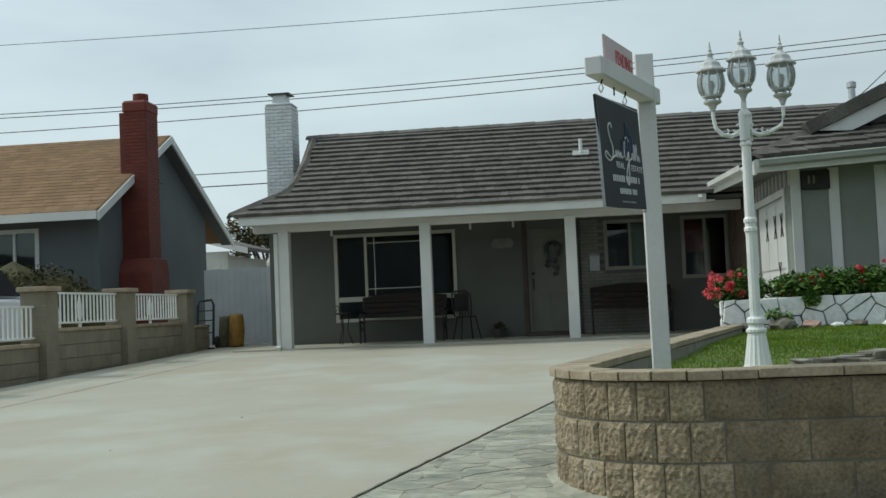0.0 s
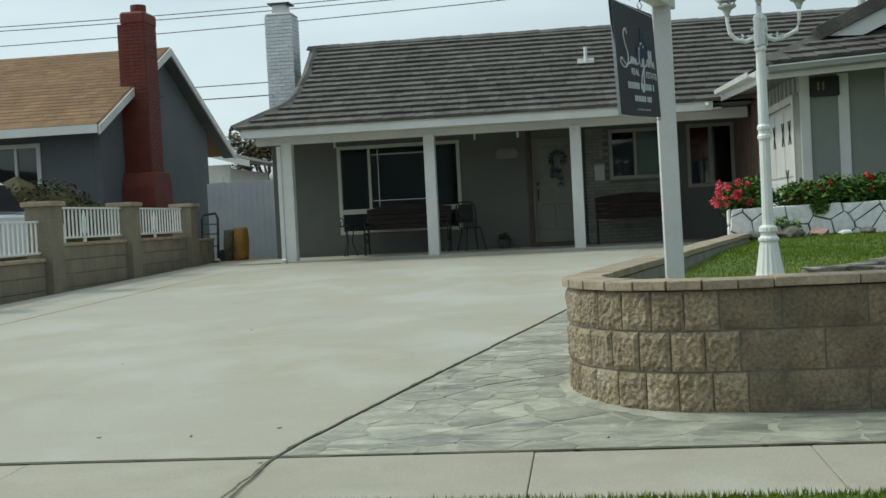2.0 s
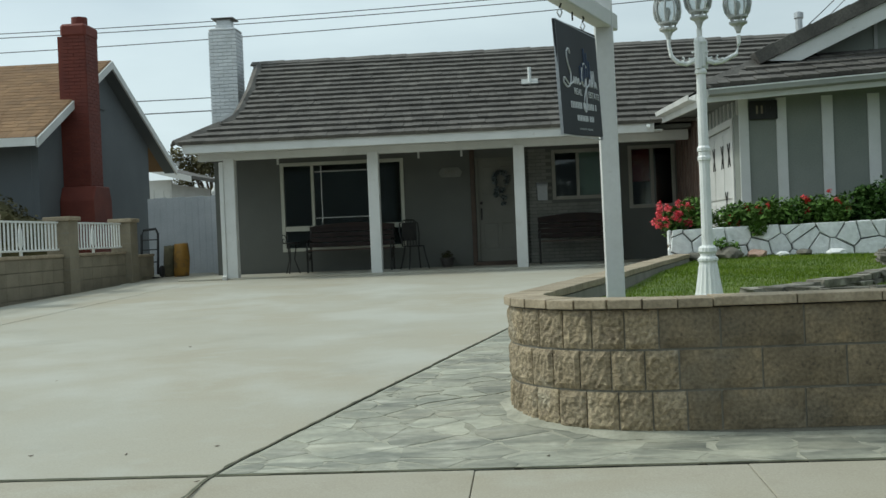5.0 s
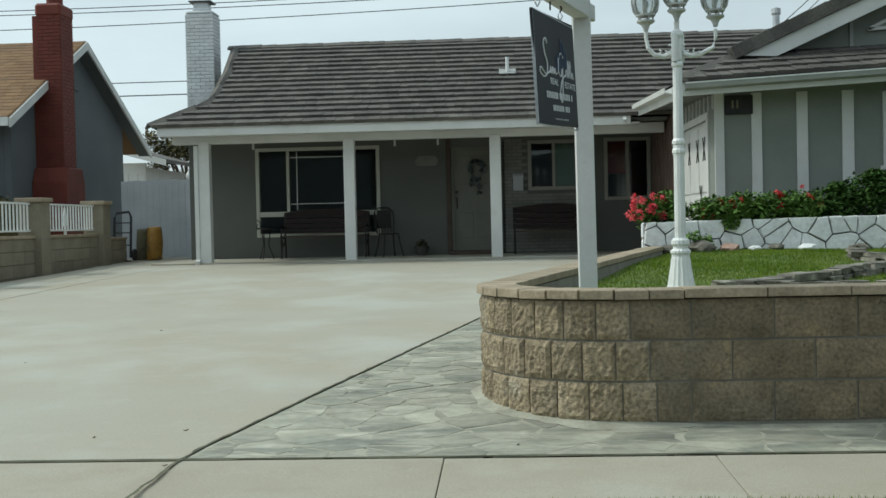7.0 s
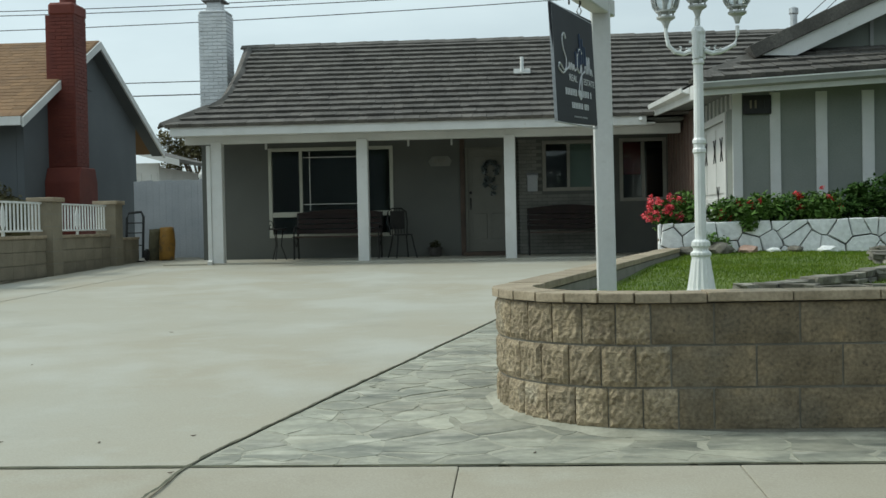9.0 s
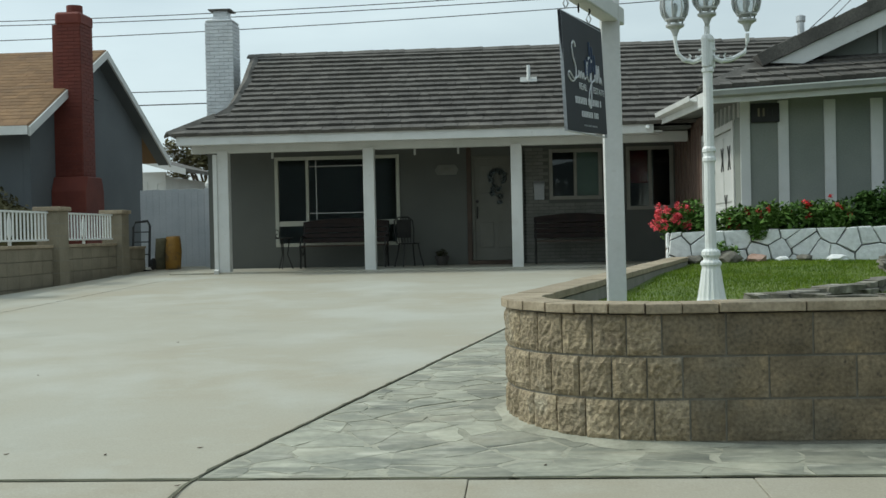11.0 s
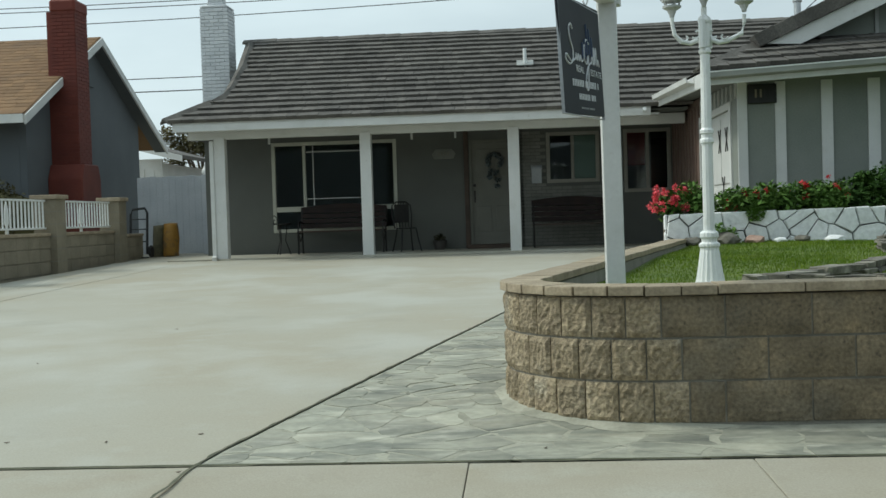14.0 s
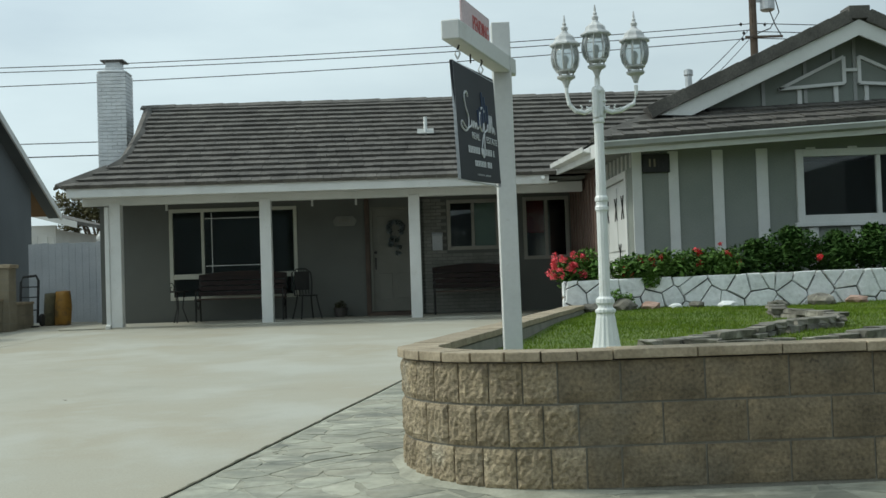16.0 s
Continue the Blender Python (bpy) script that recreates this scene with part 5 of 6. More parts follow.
for poly in stones:
    cx0, cz0 = sum(p[0] for p in poly) / len(poly), sum(p[1] for p in poly) / len(poly)
    bm = bmesh.new()
    d = rnd.uniform(0.0, 0.01)
    ft = [bm.verts.new((cx0 + (p[0] - cx0) * 0.93, PY - d, cz0 + (p[1] - cz0) * 0.93)) for p in poly]
    md = [bm.verts.new((p[0] + rnd.uniform(-0.006, 0.006), PY + 0.012, p[1] + rnd.uniform(-0.006, 0.006))) for p in poly]
    bk = [bm.verts.new((v.co.x, PY + 0.06, v.co.z)) for v in md]
    ctr = bm.verts.new((cx0, PY - d - 0.003, cz0))
    for i in range(len(ft)):
        j = (i + 1) % len(ft)
        bm.faces.new((ft[i], ft[j], ctr))
        bm.faces.new((md[i], md[j], ft[j], ft[i]))
        bm.faces.new((bk[i], bk[j], md[j], md[i]))
    part("stone", bm, "pstone", planter)
for k, (ya, yb) in enumerate(((14.33, 14.75), (14.77, 15.2), (15.22, 15.66))):
    for za, zb in ((0.55, 0.78), (0.8, 1.0)):
        xs = 1.76 + (ya - PY) * 0.13
        part("stone", beam((xs, ya, (za + zb) / 2), (xs + 0.055, yb, (za + zb) / 2), 0.06, zb - za, bev=0.02), "pstone", planter)


def blob(r, seed, squash=0.7):
    bm = bmesh.new()
    bmesh.ops.create_icosphere(bm, subdivisions=2, radius=r)
    for v in bm.verts:
        n = noise.noise(v.co * (1.6 / r) + Vector((seed, seed * 0.7, 0)))
        v.co *= 1 + 0.35 * n
        v.co.z *= squash
    return bm


# loose rocks at the planter's foot
rnd = random.Random(6)
for x, y, s, mat, lab in ((2.45, 14.1, 0.17, "rock", "dark lava rock at the planter foot"), (2.78, 14.05, 0.12, "rockpink", "flat pinkish rock at the planter foot"), (3.1, 14.12, 0.07, "pstone", "small whitewashed rock at the planter foot"), (3.35, 14.08, 0.1, "rock", "grey rock at the planter foot"), (3.75, 14.12, 0.1, "pstone", "round whitewashed rock at the planter foot"), (2.05, 14.1, 0.13, "rock", "grey rock at the planter foot"), (4.35, 14.05, 0.1, "rock", "grey rock at the planter foot"), (4.9, 14.1, 0.18, "rock", "dark flat rock at the planter foot"), (5.35, 14.12, 0.12, "rockpink", "pinkish rock at the planter foot")):
    rk = tagged(part("rock", blob(s, x * 3), mat, smooth=False), lab, "rock", group="rocks by the planter")
    rk.matrix_basis = pose(x, y, lawn_z(x, y) + s * 0.3, 0, 0, rnd.uniform(0, 360)) @ Matrix.Diagonal((1.25, 0.9, 0.75, 1))

# winding edging of stacked flat stones on the lawn
edging = thing("lawn_edging", "winding low edging of stacked flat grey stones on the lawn", "garden edging", kind="structure")
ERK = []
for k in range(6):
    bm = box(-0.5, 0.5, -0.5, 0.5, -0.5, 0.5, 0.09)
    for v in bm.verts:
        v.co += Vector((noise.noise(v.co * 2 + Vector((k, 0, 0))), noise.noise(v.co * 2 + Vector((0, k, 5))), noise.noise(v.co * 2 + Vector((7, 0, k))))) * 0.24
    ERK.append(to_mesh("edging_stone", bm, "rock"))


def along(pts, step):
    out = []
    for p, q in zip(pts, pts[1:]):
        n = max(1, int(math.hypot(q[0] - p[0], q[1] - p[1]) / step))
        out += [(p[0] + (q[0] - p[0]) * i / n, p[1] + (q[1] - p[1]) * i / n, math.atan2(q[1] - p[1], q[0] - p[0])) for i in range(n)]
    return out


for pts, layers in ((((1.44, 7.3), (1.85, 7.75), (2.3, 8.15), (2.85, 8.9), (3.35, 9.5), (3.65, 10.3), (3.5, 11.3), (3.7, 12.2)), 2), (((1.5, 7.25), (1.9, 7.05), (2.4, 7.1), (3.0, 7.5), (3.8, 7.75), (4.8, 7.9)), 2)):
    for layer in range(layers):
        for x, y, a in along(pts, 0.19):
            s = rnd.uniform(0.17, 0.3)
            m = Matrix.Translation((x + rnd.uniform(-0.02, 0.02), y + rnd.uniform(-0.02, 0.02), lawn_z(x, y) + 0.02 + 0.046 * layer)) @ Matrix.Rotation(a + rnd.uniform(-0.14, 0.14), 4, "Z") @ Matrix.Diagonal((s, rnd.uniform(0.1, 0.16), rnd.uniform(0.035, 0.06), 1))
            piece("edging_stone", rnd.choice(ERK), edging, m)

# geraniums and shrubs in the planter
R = random.Random(77)
fl = [(1.62 + R.uniform(0, 0.5), 14.4 + R.uniform(-0.1, 0.3), 1.05 + R.uniform(0.0, 0.3), R.uniform(0.04, 0.065)) for _ in range(20)]
bush("geranium with a mass of pink-red blooms spilling over the planter end", "geranium", [(1.85, 14.55, 1.1, 0.2), (2.1, 14.6, 1.2, 0.22), (2.2, 14.5, 1.12, 0.16)], 1350, 0.042, "leaf", 101, fl, "pinkpetal", "planter flowers")
fl = [(2.5, 14.4, 1.1, 0.05), (2.55, 14.42, 1.16, 0.05), (2.75, 14.4, 1.24, 0.05), (2.9, 14.42, 1.2, 0.05), (3.02, 14.45, 1.26, 0.04), (2.62, 14.38, 1.05, 0.04), (3.3, 14.5, 1.24, 0.035)]
bush("green leafy geranium with scattered red blooms", "geranium", [(2.7, 14.5, 1.12, 0.23), (2.95, 14.5, 1.14, 0.24), (2.55, 14.5, 1.1, 0.2), (3.15, 14.5, 1.14, 0.22), (2.85, 14.35, 0.98, 0.12)], 2550, 0.042, "leaf", 102, fl, "petal", "planter flowers")
fl = [(3.47, 14.45, 1.33, 0.055), (3.5, 14.42, 1.17, 0.05), (3.9, 14.45, 1.26, 0.04), (3.98, 14.45, 1.16, 0.045), (3.78, 14.5, 1.42, 0.035), (3.86, 14.45, 1.3, 0.035)]
bush("green leafy geranium with a few tall red blooms", "geranium", [(3.4, 14.55, 1.14, 0.22), (3.65, 14.55, 1.16, 0.23), (3.85, 14.55, 1.14, 0.22)], 2100, 0.042, "leaf", 103, fl, "petal", "planter flowers")
for k, (x, h) in enumerate(((4.25, 1.34), (4.72, 1.5), (5.3, 1.42), (5.8, 1.5), (6.35, 1.44), (6.9, 1.48), (7.4, 1.4))):
    bush("dense dark green shrub in the planter", "shrub", [(x - 0.15, 14.75, h - 0.2, 0.26), (x + 0.15, 14.7, h - 0.14, 0.24), (x, 14.65, h - 0.3, 0.24), (x + 0.05, 14.8, h, 0.14)], 2600, 0.038, "shrub", 110 + k, [(5.02, 14.42, 1.2, 0.05)] if k == 1 else (), "petal", "planter shrubs")
# low weeds by the planter foot
bush("small dark weed growing at the planter foot", "weed", [(2.35, 14.1, 0.8, 0.1), (2.5, 14.12, 0.75, 0.1)], 260, 0.03, "leaf", 131, base=0.62)
# hedge in the neighbour's yard
bush("clipped round dark olive hedge in front of the neighbouring house", "hedge", [(-10.2 - 0.3 * k, 20.9, 1.56, 0.66) for k in range(9)] + [(-9.8, 20.9, 1.42, 0.52), (-9.6, 20.9, 1.2, 0.48)] + [(-10.1 - 0.3 * k, 20.9, 0.9, 0.62) for k in range(9)], 30000, 0.05, "hedge", 140, base=0.4)

hb = bpy.data.objects["hedge"]
bm = blob(0.5, 12.0, 1.0)
for v in bm.verts:
    v.co = Vector((-11.0 + v.co.x * 3.3, 20.9 + v.co.y * 1.25, 1.2 + v.co.z * 2.05))
part("inner_growth", bm, "hedge", hb, "dense dark inner growth")
bm = blob(0.5, 15.0, 1.0)
for v in bm.verts:
    v.co = Vector((-10.0 + v.co.x * 1.8, 20.9 + v.co.y * 1.15, 1.1 + v.co.z * 1.9))
part("inner_growth", bm, "hedge", hb)

# trees far behind
def tree(x, y, h, seed, n, label):
    r = random.Random(seed)
    t = thing("tree", label, "tree", "trees behind the houses")
    bm = tube([(x, y, 0.1), (x + 0.1, y, h * 0.35), (x, y, h * 0.6)], [0.22, 0.16, 0.09], sides=8)
    part("trunk", bm, "bark", t)
    cs = []
    lb = bmesh.new()
    for _ in range(14):
        p = Vector((x + r.uniform(-1, 1) * h * 0.3, y + r.uniform(-1, 1) * h * 0.25, h * r.uniform(0.45, 0.95)))
        tube([(x, y, h * r.uniform(0.3, 0.55)), tuple((p + Vector((x, y, h * 0.5))) / 2 + Vector((0, 0, 0.2))), tuple(p)], [0.07, 0.045, 0.015], lb, 5)
        cs.append((*p, h * r.uniform(0.08, 0.15)))
    part("limbs", lb, "bark", t)
    leaf_part("crown", cs, n, 0.09, "tree", t, seed)


tree(-13.2, 47, 5.2, 1, 5200, "half-bare brownish tree behind the side gate")
tree(-11.9, 52, 4.6, 2, 4800, "low olive tree behind the side gate")

# low white house behind the gate
bh = thing("house", "small white building with a low roof behind the side gate", "house")
part("wall", box(-17, -12.75, 40.0, 40.15, 0.4, 3.45), "white", bh)
part("wall", box(-12.9, -12.75, 40.15, 45, 0.4, 3.3), "white", bh)
part("roof", prism([(-17.2, 4.9), (-11.9, 3.42), (-11.9, 3.55), (-17.2, 5.05)], "y", 39.5, 45.5), "tile", bh)
part("fascia", prism([(-17.2, 4.8), (-11.85, 3.3), (-11.85, 3.52), (-17.2, 5.02)], "y", 39.44, 39.5), "white", bh, "white sloping eave board")
window(bh, -13.1, -12.15 - 0.65, 2.4, 3.1, 40.0, (), frame_w=0.06)
window(bh, -14.6, -13.4, 2.4, 3.1, 40.0, (-14.0,), frame_w=0.06)
part("inner_wall", box(-17, -12.9, 41, 41.1, 0.4, 3.3), "dark", bh)

# utility pole, transformer, cables
pole = thing("utility_pole", "brown wooden utility pole with a grey transformer", "utility pole")
part("mast", tube([(12.68, 42, 0.3), (12.66, 42, 12.6)], [0.17, 0.13], sides=10), "bark", pole)
part("crossarm", box(11.6, 13.7, 41.9, 42.02, 11.55, 11.68), "bark", pole)
part("crossarm", box(12.3, 13.7, 41.8, 41.86, 9.72, 9.8), "bark", pole)
tr = part("transformer", lathe([(0.2, 0), (0.27, 0.05), (0.27, 0.85), (0.2, 0.95)], 13.22, 42, 10.75, 14), "metal", pole, "grey transformer can")
part("bracket", box(12.7, 13.0, 41.95, 42.05, 11.1, 11.2), "metal", tr)
for k, (pts) in enumerate((((13.5, 42, 11.3), (13.65, 42, 10.7), (13.3, 42, 10.1), (12.75, 42, 9.9)), ((13.3, 42, 10.75), (13.5, 42, 10.2), (13.7, 41.9, 9.75)))):
    part("jumper", tube(pts, 0.022, sides=5), "wire", pole)
for x, z in ((12.2, 10.28), (12.25, 9.72), (13.1, 10.25), (12.3, 9.95)):
    part("insulator", lathe([(0.03, -0.06), (0.06, 0), (0.03, 0.06)], x, 42, z, 8), "iron", pole)


def cable(p, q, sag, r, label, n=24):
    p, q = Vector(p), Vector(q)
    pts = []
    for i in range(n + 1):
        f = i / n
        v = p.lerp(q, f)
        pts.append((v.x, v.y, v.z - 4 * sag * f * (1 - f)))
    tagged(part("power_cable", tube(pts, r, sides=5), "wire"), label, "cable", group="overhead cables")


LB = "thin dark overhead cable strung between poles"
cable((-55, 42, 10.78), (12.66, 42, 10.3), 1.1, 0.017, LB)
cable((-55, 42.2, 10.63), (12.66, 42.2, 10.1), 1.05, 0.017, LB)
cable((-55, 42, 9.65), (12.66, 42, 9.75), 1.0, 0.017, LB)
cable((-55, 42, 13.2), (12.66, 42, 12.4), 0.6, 0.012, LB)
cable((-55, 42, 7.2), (12.66, 42, 6.9), 0.45, 0.018, LB)
cable((-55, 42, 6.6), (12.66, 42, 6.4), 0.4, 0.022, LB)
cable((12.66, 42, 10.3), (60, 42, 10.9), 0.8, 0.017, LB)
cable((12.66, 42, 9.75), (60, 42, 10.2), 0.8, 0.017, LB)
cable((12.66, 42, 10.0), (60, 42, 10.5), 0.8, 0.017, LB)
cable((12.6, 41.9, 10.2), (6.0, 24.7, 5.1), 0.06, 0.012, "service cable running from the pole to the house roof")
cable((12.6, 41.9, 9.85), (6.15, 24.9, 5.0), 0.06, 0.012, "service cable running from the pole to the house roof")

# ---------------------------------------------------------------- the estate agent's sign
def text_mesh(body, size, mat, extrude=0.001):
    c = bpy.data.curves.new("lettering", "FONT")
    c.body, c.size, c.extrude, c.align_x, c.align_y = body, size, extrude, "CENTER", "CENTER"
    tmp = bpy.data.objects.new("lettering", c)
    scene.collection.objects.link(tmp)
    dg = bpy.context.evaluated_depsgraph_get()
    me = bpy.data.meshes.new_from_object(tmp.evaluated_get(dg))
    bpy.data.objects.remove(tmp)
    me.materials.clear()
    me.materials.append(M[mat])
    return me


sign = thing("sale_sign", "white timber sign post with a hanging black real estate panel", "sign")
part("post", prism([(0.405, 6.35), (0.505, 6.35), (0.505, 6.45), (0.405, 6.45)], "z", 0.5, 2.45, bev=0.004), "white", sign, "square white painted timber post").matrix_basis = Matrix.Translation((0.5, 6.4, 0.5)) @ Matrix.Rotation(radians(-0.45), 4, "Y") @ Matrix.Translation((-0.48, -6.4, -0.5))
A0, A1 = Vector((0.155, 5.38, 2.2)), Vector((0.51, 6.52, 2.225))
dirv = (A1 - A0).normalized()
side = Vector((-dirv.y, dirv.x, 0)).normalized()
off = side * 0.0
arm = part("arm", beam(A0 + off, A1 + off, 0.088, 0.092, bev=0.006), "white", sign, "white painted timber arm")
for s in (0.02, 1.08):
    part("bolt", lathe([(0.008, 0), (0.008, 0.02)], sides=8), "iron", arm).matrix_basis = Matrix.Translation(A0 + dirv * s - side * -0.045) @ Matrix.Rotation(radians(90), 4, "Y")
yaw_s = math.atan2(dirv.y, dirv.x)

P0 = Vector((0.155, 5.41, 0))
PW_, PT, PB = 0.8, 2.085, 1.512
panel = part("panel", beam(P0 + Vector((0, 0, (PT + PB) / 2)), P0 + dirv * PW_ + Vector((0, 0, (PT + PB) / 2)), 0.014, PT - PB, bev=0.002), "signblack", sign, "black sign panel with pale script")
# the panel hangs askew on its chains
hang = P0 + Vector((0, 0, PT))
panel.matrix_basis = Matrix.Translation(hang - Vector((0, 0, 0.02))) @ Matrix.Rotation(radians(-2.0), 4, dirv) @ Matrix.Rotation(radians(-1.6), 4, side) @ Matrix.Diagonal((1, 1, 0.96, 1)) @ Matrix.Translation(-hang)
fm = bmesh.new()
a, b = P0, P0 + dirv * PW_
for p, q in (((a.x, a.y, PT), (b.x, b.y, PT)), ((a.x, a.y, PB), (b.x, b.y, PB)), ((a.x, a.y, PB), (a.x, a.y, PT)), ((b.x, b.y, PB), (b.x, b.y, PT))):
    beam(p, q, 0.0145, 0.005, fm)
part("panel_frame", fm, "metal", panel, "thin grey metal edge")
for u in (0.12, 0.56):
    p = P0 + dirv * u
    ch = part("chain", tube([(p.x, p.y, PT + 0.005), (p.x + 0.012, p.y, PT + 0.03), (p.x, p.y, PT + 0.055), (p.x - 0.012, p.y, PT + 0.03), (p.x, p.y, PT + 0.005)], 0.004, sides=6), "metal", sign)
    part("hook", tube([(p.x, p.y, PT + 0.05), (p.x + 0.008, p.y, PT + 0.07), (p.x, p.y, PT + 0.09), (p.x, p.y, PT + 0.11)], 0.005, sides=6), "iron", ch)
p = P0 + dirv * 0.36
part("ring", tube([(p.x + 0.0, p.y + 0.02 * math.cos(a), 2.135 + 0.02 * math.sin(a)) for a in span(0, 2 * math.pi, 12)], 0.004, sides=6), "iron", sign)


def on_face(u, z):
    p = P0 + dirv * u + side * -FACE_SIDE
    return Matrix.Translation((p.x, p.y, z)) @ Matrix.Rotation(yaw_s, 4, "Z") @ Matrix.Rotation(radians(90), 4, "X")


FACE_SIDE = 0.0095  # distance of the printed face from the panel's middle
for word, u in (("REAL", 0.33), ("ESTATE", 0.655)):
    t = new("lettering", text_mesh(word, 0.048, "ink"))
    t.parent, t.matrix_basis = panel, on_face(u, 1.745) @ Matrix.Diagonal((1.45, 1, 1, 1))
    tagged(t, "pale grey capital letters")


def stroke(points, w, mat, name, label):
    """A brush stroke on the face along (u, z) points."""
    bm = bmesh.new()
    rings = []
    for u, z in points:
        p = P0 + dirv * (u * 1.2 - 0.035) - side * FACE_SIDE
        rings.append(p + Vector((0, 0, z)))
    bm2 = tube([tuple(v) for v in rings], w, bm, 5)
    part(name, bm2, mat, panel, label)


def curve_pts(pts, n=8):
    out = []
    for i in range(len(pts) - 1):
        p0, p1, p2, p3 = pts[max(i - 1, 0)], pts[i], pts[i + 1], pts[min(i + 2, len(pts) - 1)]
        for k in range(n):
            t = k / n
            out.append(tuple(0.5 * (2 * b + (c - a) * t + (2 * a - 5 * b + 4 * c - d) * t * t + (3 * b - a - 3 * c + d) * t ** 3) for a, b, c, d in zip(p0, p1, p2, p3)))
    return out + [pts[-1]]


stroke(curve_pts([(0.21, 1.93), (0.19, 1.955), (0.155, 1.93), (0.165, 1.88), (0.2, 1.83), (0.19, 1.775), (0.14, 1.755), (0.085, 1.775), (0.1, 1.8), (0.17, 1.77), (0.24, 1.79)]), 0.0044, "ink", "script", "pale brush script mark")
stroke(curve_pts([(0.24, 1.78), (0.25, 1.815), (0.265, 1.78), (0.285, 1.815), (0.3, 1.78), (0.32, 1.81), (0.335, 1.78), (0.36, 1.79)]), 0.0036, "ink", "script", "pale brush script mark")
stroke(curve_pts([(0.47, 1.88), (0.43, 1.9), (0.39, 1.86), (0.38, 1.8), (0.42, 1.775), (0.45, 1.82), (0.44, 1.7), (0.42, 1.64), (0.39, 1.67), (0.43, 1.75), (0.5, 1.79)]), 0.004, "ink", "script", "pale brush script mark")
stroke(curve_pts([(0.5, 1.78), (0.52, 1.82), (0.535, 1.78), (0.555, 1.87), (0.56, 1.78), (0.59, 1.87), (0.6, 1.78), (0.62, 1.81), (0.64, 1.775)]), 0.0036, "ink", "script", "pale brush script mark")
for u0, u1, z, h in ((0.17, 0.68, 1.668, 0.034), (0.28, 0.6, 1.602, 0.03), (0.31, 0.57, 1.545, 0.009)):
    k = 0
    u = u0
    while u < u1:
        w = 0.018 if h > 0.02 else 0.012
        p = P0 + dirv * (u + w / 2) - side * FACE_SIDE
        part("bar", beam(P0 + dirv * u - side * FACE_SIDE + Vector((0, 0, z)), P0 + dirv * (u + w) - side * FACE_SIDE + Vector((0, 0, z)), 0.002, h), "ink" if h > 0.02 else "metal", panel)
        k += 1
        u += w * (1.8 if k % 7 else 3.0)
for u, z0, z1 in ((0.4, 1.8, 1.9), (0.44, 1.82, 1.98), (0.48, 1.83, 1.96), (0.52, 1.82, 1.92), (0.36, 1.8, 1.88)):
    stroke([(u, z0), (u + 0.004, (z0 + z1) / 2), (u - 0.004, z1)], 0.006, "inkblue", "mark", "dim blue skyline mark")
# rider plate on top of the arm
rp = A0 + dirv * 0.2
rider = part("rider", beam(rp + Vector((0, 0, 0.115)), rp + dirv * 0.55 + Vector((0, 0, 0.115)), 0.01, 0.15, bev=0.001), "rider", sign, "pale pinkish rider plate with red capitals")
t = new("lettering", text_mesh("PENDING", 0.105, "inkred"))
pp = rp + dirv * 0.36 - side * 0.0065 + Vector((0, 0, 0.1))
t.parent, t.matrix_basis = rider, Matrix.Translation(pp) @ Matrix.Rotation(yaw_s, 4, "Z") @ Matrix.Rotation(radians(90), 4, "X") @ Matrix.Diagonal((0.72, 1, 1, 1))

# ---------------------------------------------------------------- three-headed garden lamp
lamp = thing("garden_lamp", "white cast metal garden lamp post with three glass lanterns", "lamp post")
LX, LY = 1.178, 7.6
zb = lawn_z(LX, LY)
part("base", lathe([(0.1, -0.05), (0.1, 0.02), (0.09, 0.05), (0.072, 0.16), (0.064, 0.22), (0.06, 0.235), (0.06, 0.25), (0.068, 0.26), (0.068, 0.275), (0.05, 0.29), (0.05, 0.305), (0.062, 0.32), (0.06, 0.345), (0.045, 0.36)], LX, LY, zb, 32, flute=0.06), "whitem", lamp, "fluted white base", smooth=False)
part("pole", lathe([(0.037, 0.34), (0.035, 0.9), (0.038, 0.92), (0.044, 0.925), (0.044, 0.945), (0.037, 0.955), (0.037, 0.98), (0.044, 0.985), (0.044, 1.005), (0.034, 1.02), (0.031, 1.49), (0.04, 1.5), (0.04, 1.515), (0.031, 1.53)], LX, LY, zb, 24, flute=0.05), "whitem", lamp, "fluted white pole")
hub = part("hub", prism([(LX - 0.03, LY - 0.03), (LX + 0.03, LY - 0.03), (LX + 0.03, LY + 0.03), (LX - 0.03, LY + 0.03)], "z", zb + 1.53, zb + 1.7, bev=0.012), "whitem", lamp)
part("hub_cap", lathe([(0.038, 0), (0.042, 0.015), (0.034, 0.04), (0.02, 0.05)], LX, LY, zb + 1.69, 12), "whitem", hub)
for dx, dy in ((-0.02, -0.03), (0.032, 0.03)):
    part("rib", lathe([(0.022, 0), (0.022, 0.18), (0.012, 0.2)], LX + dx, LY + dy, zb + 1.53, 8), "whitem", hub)


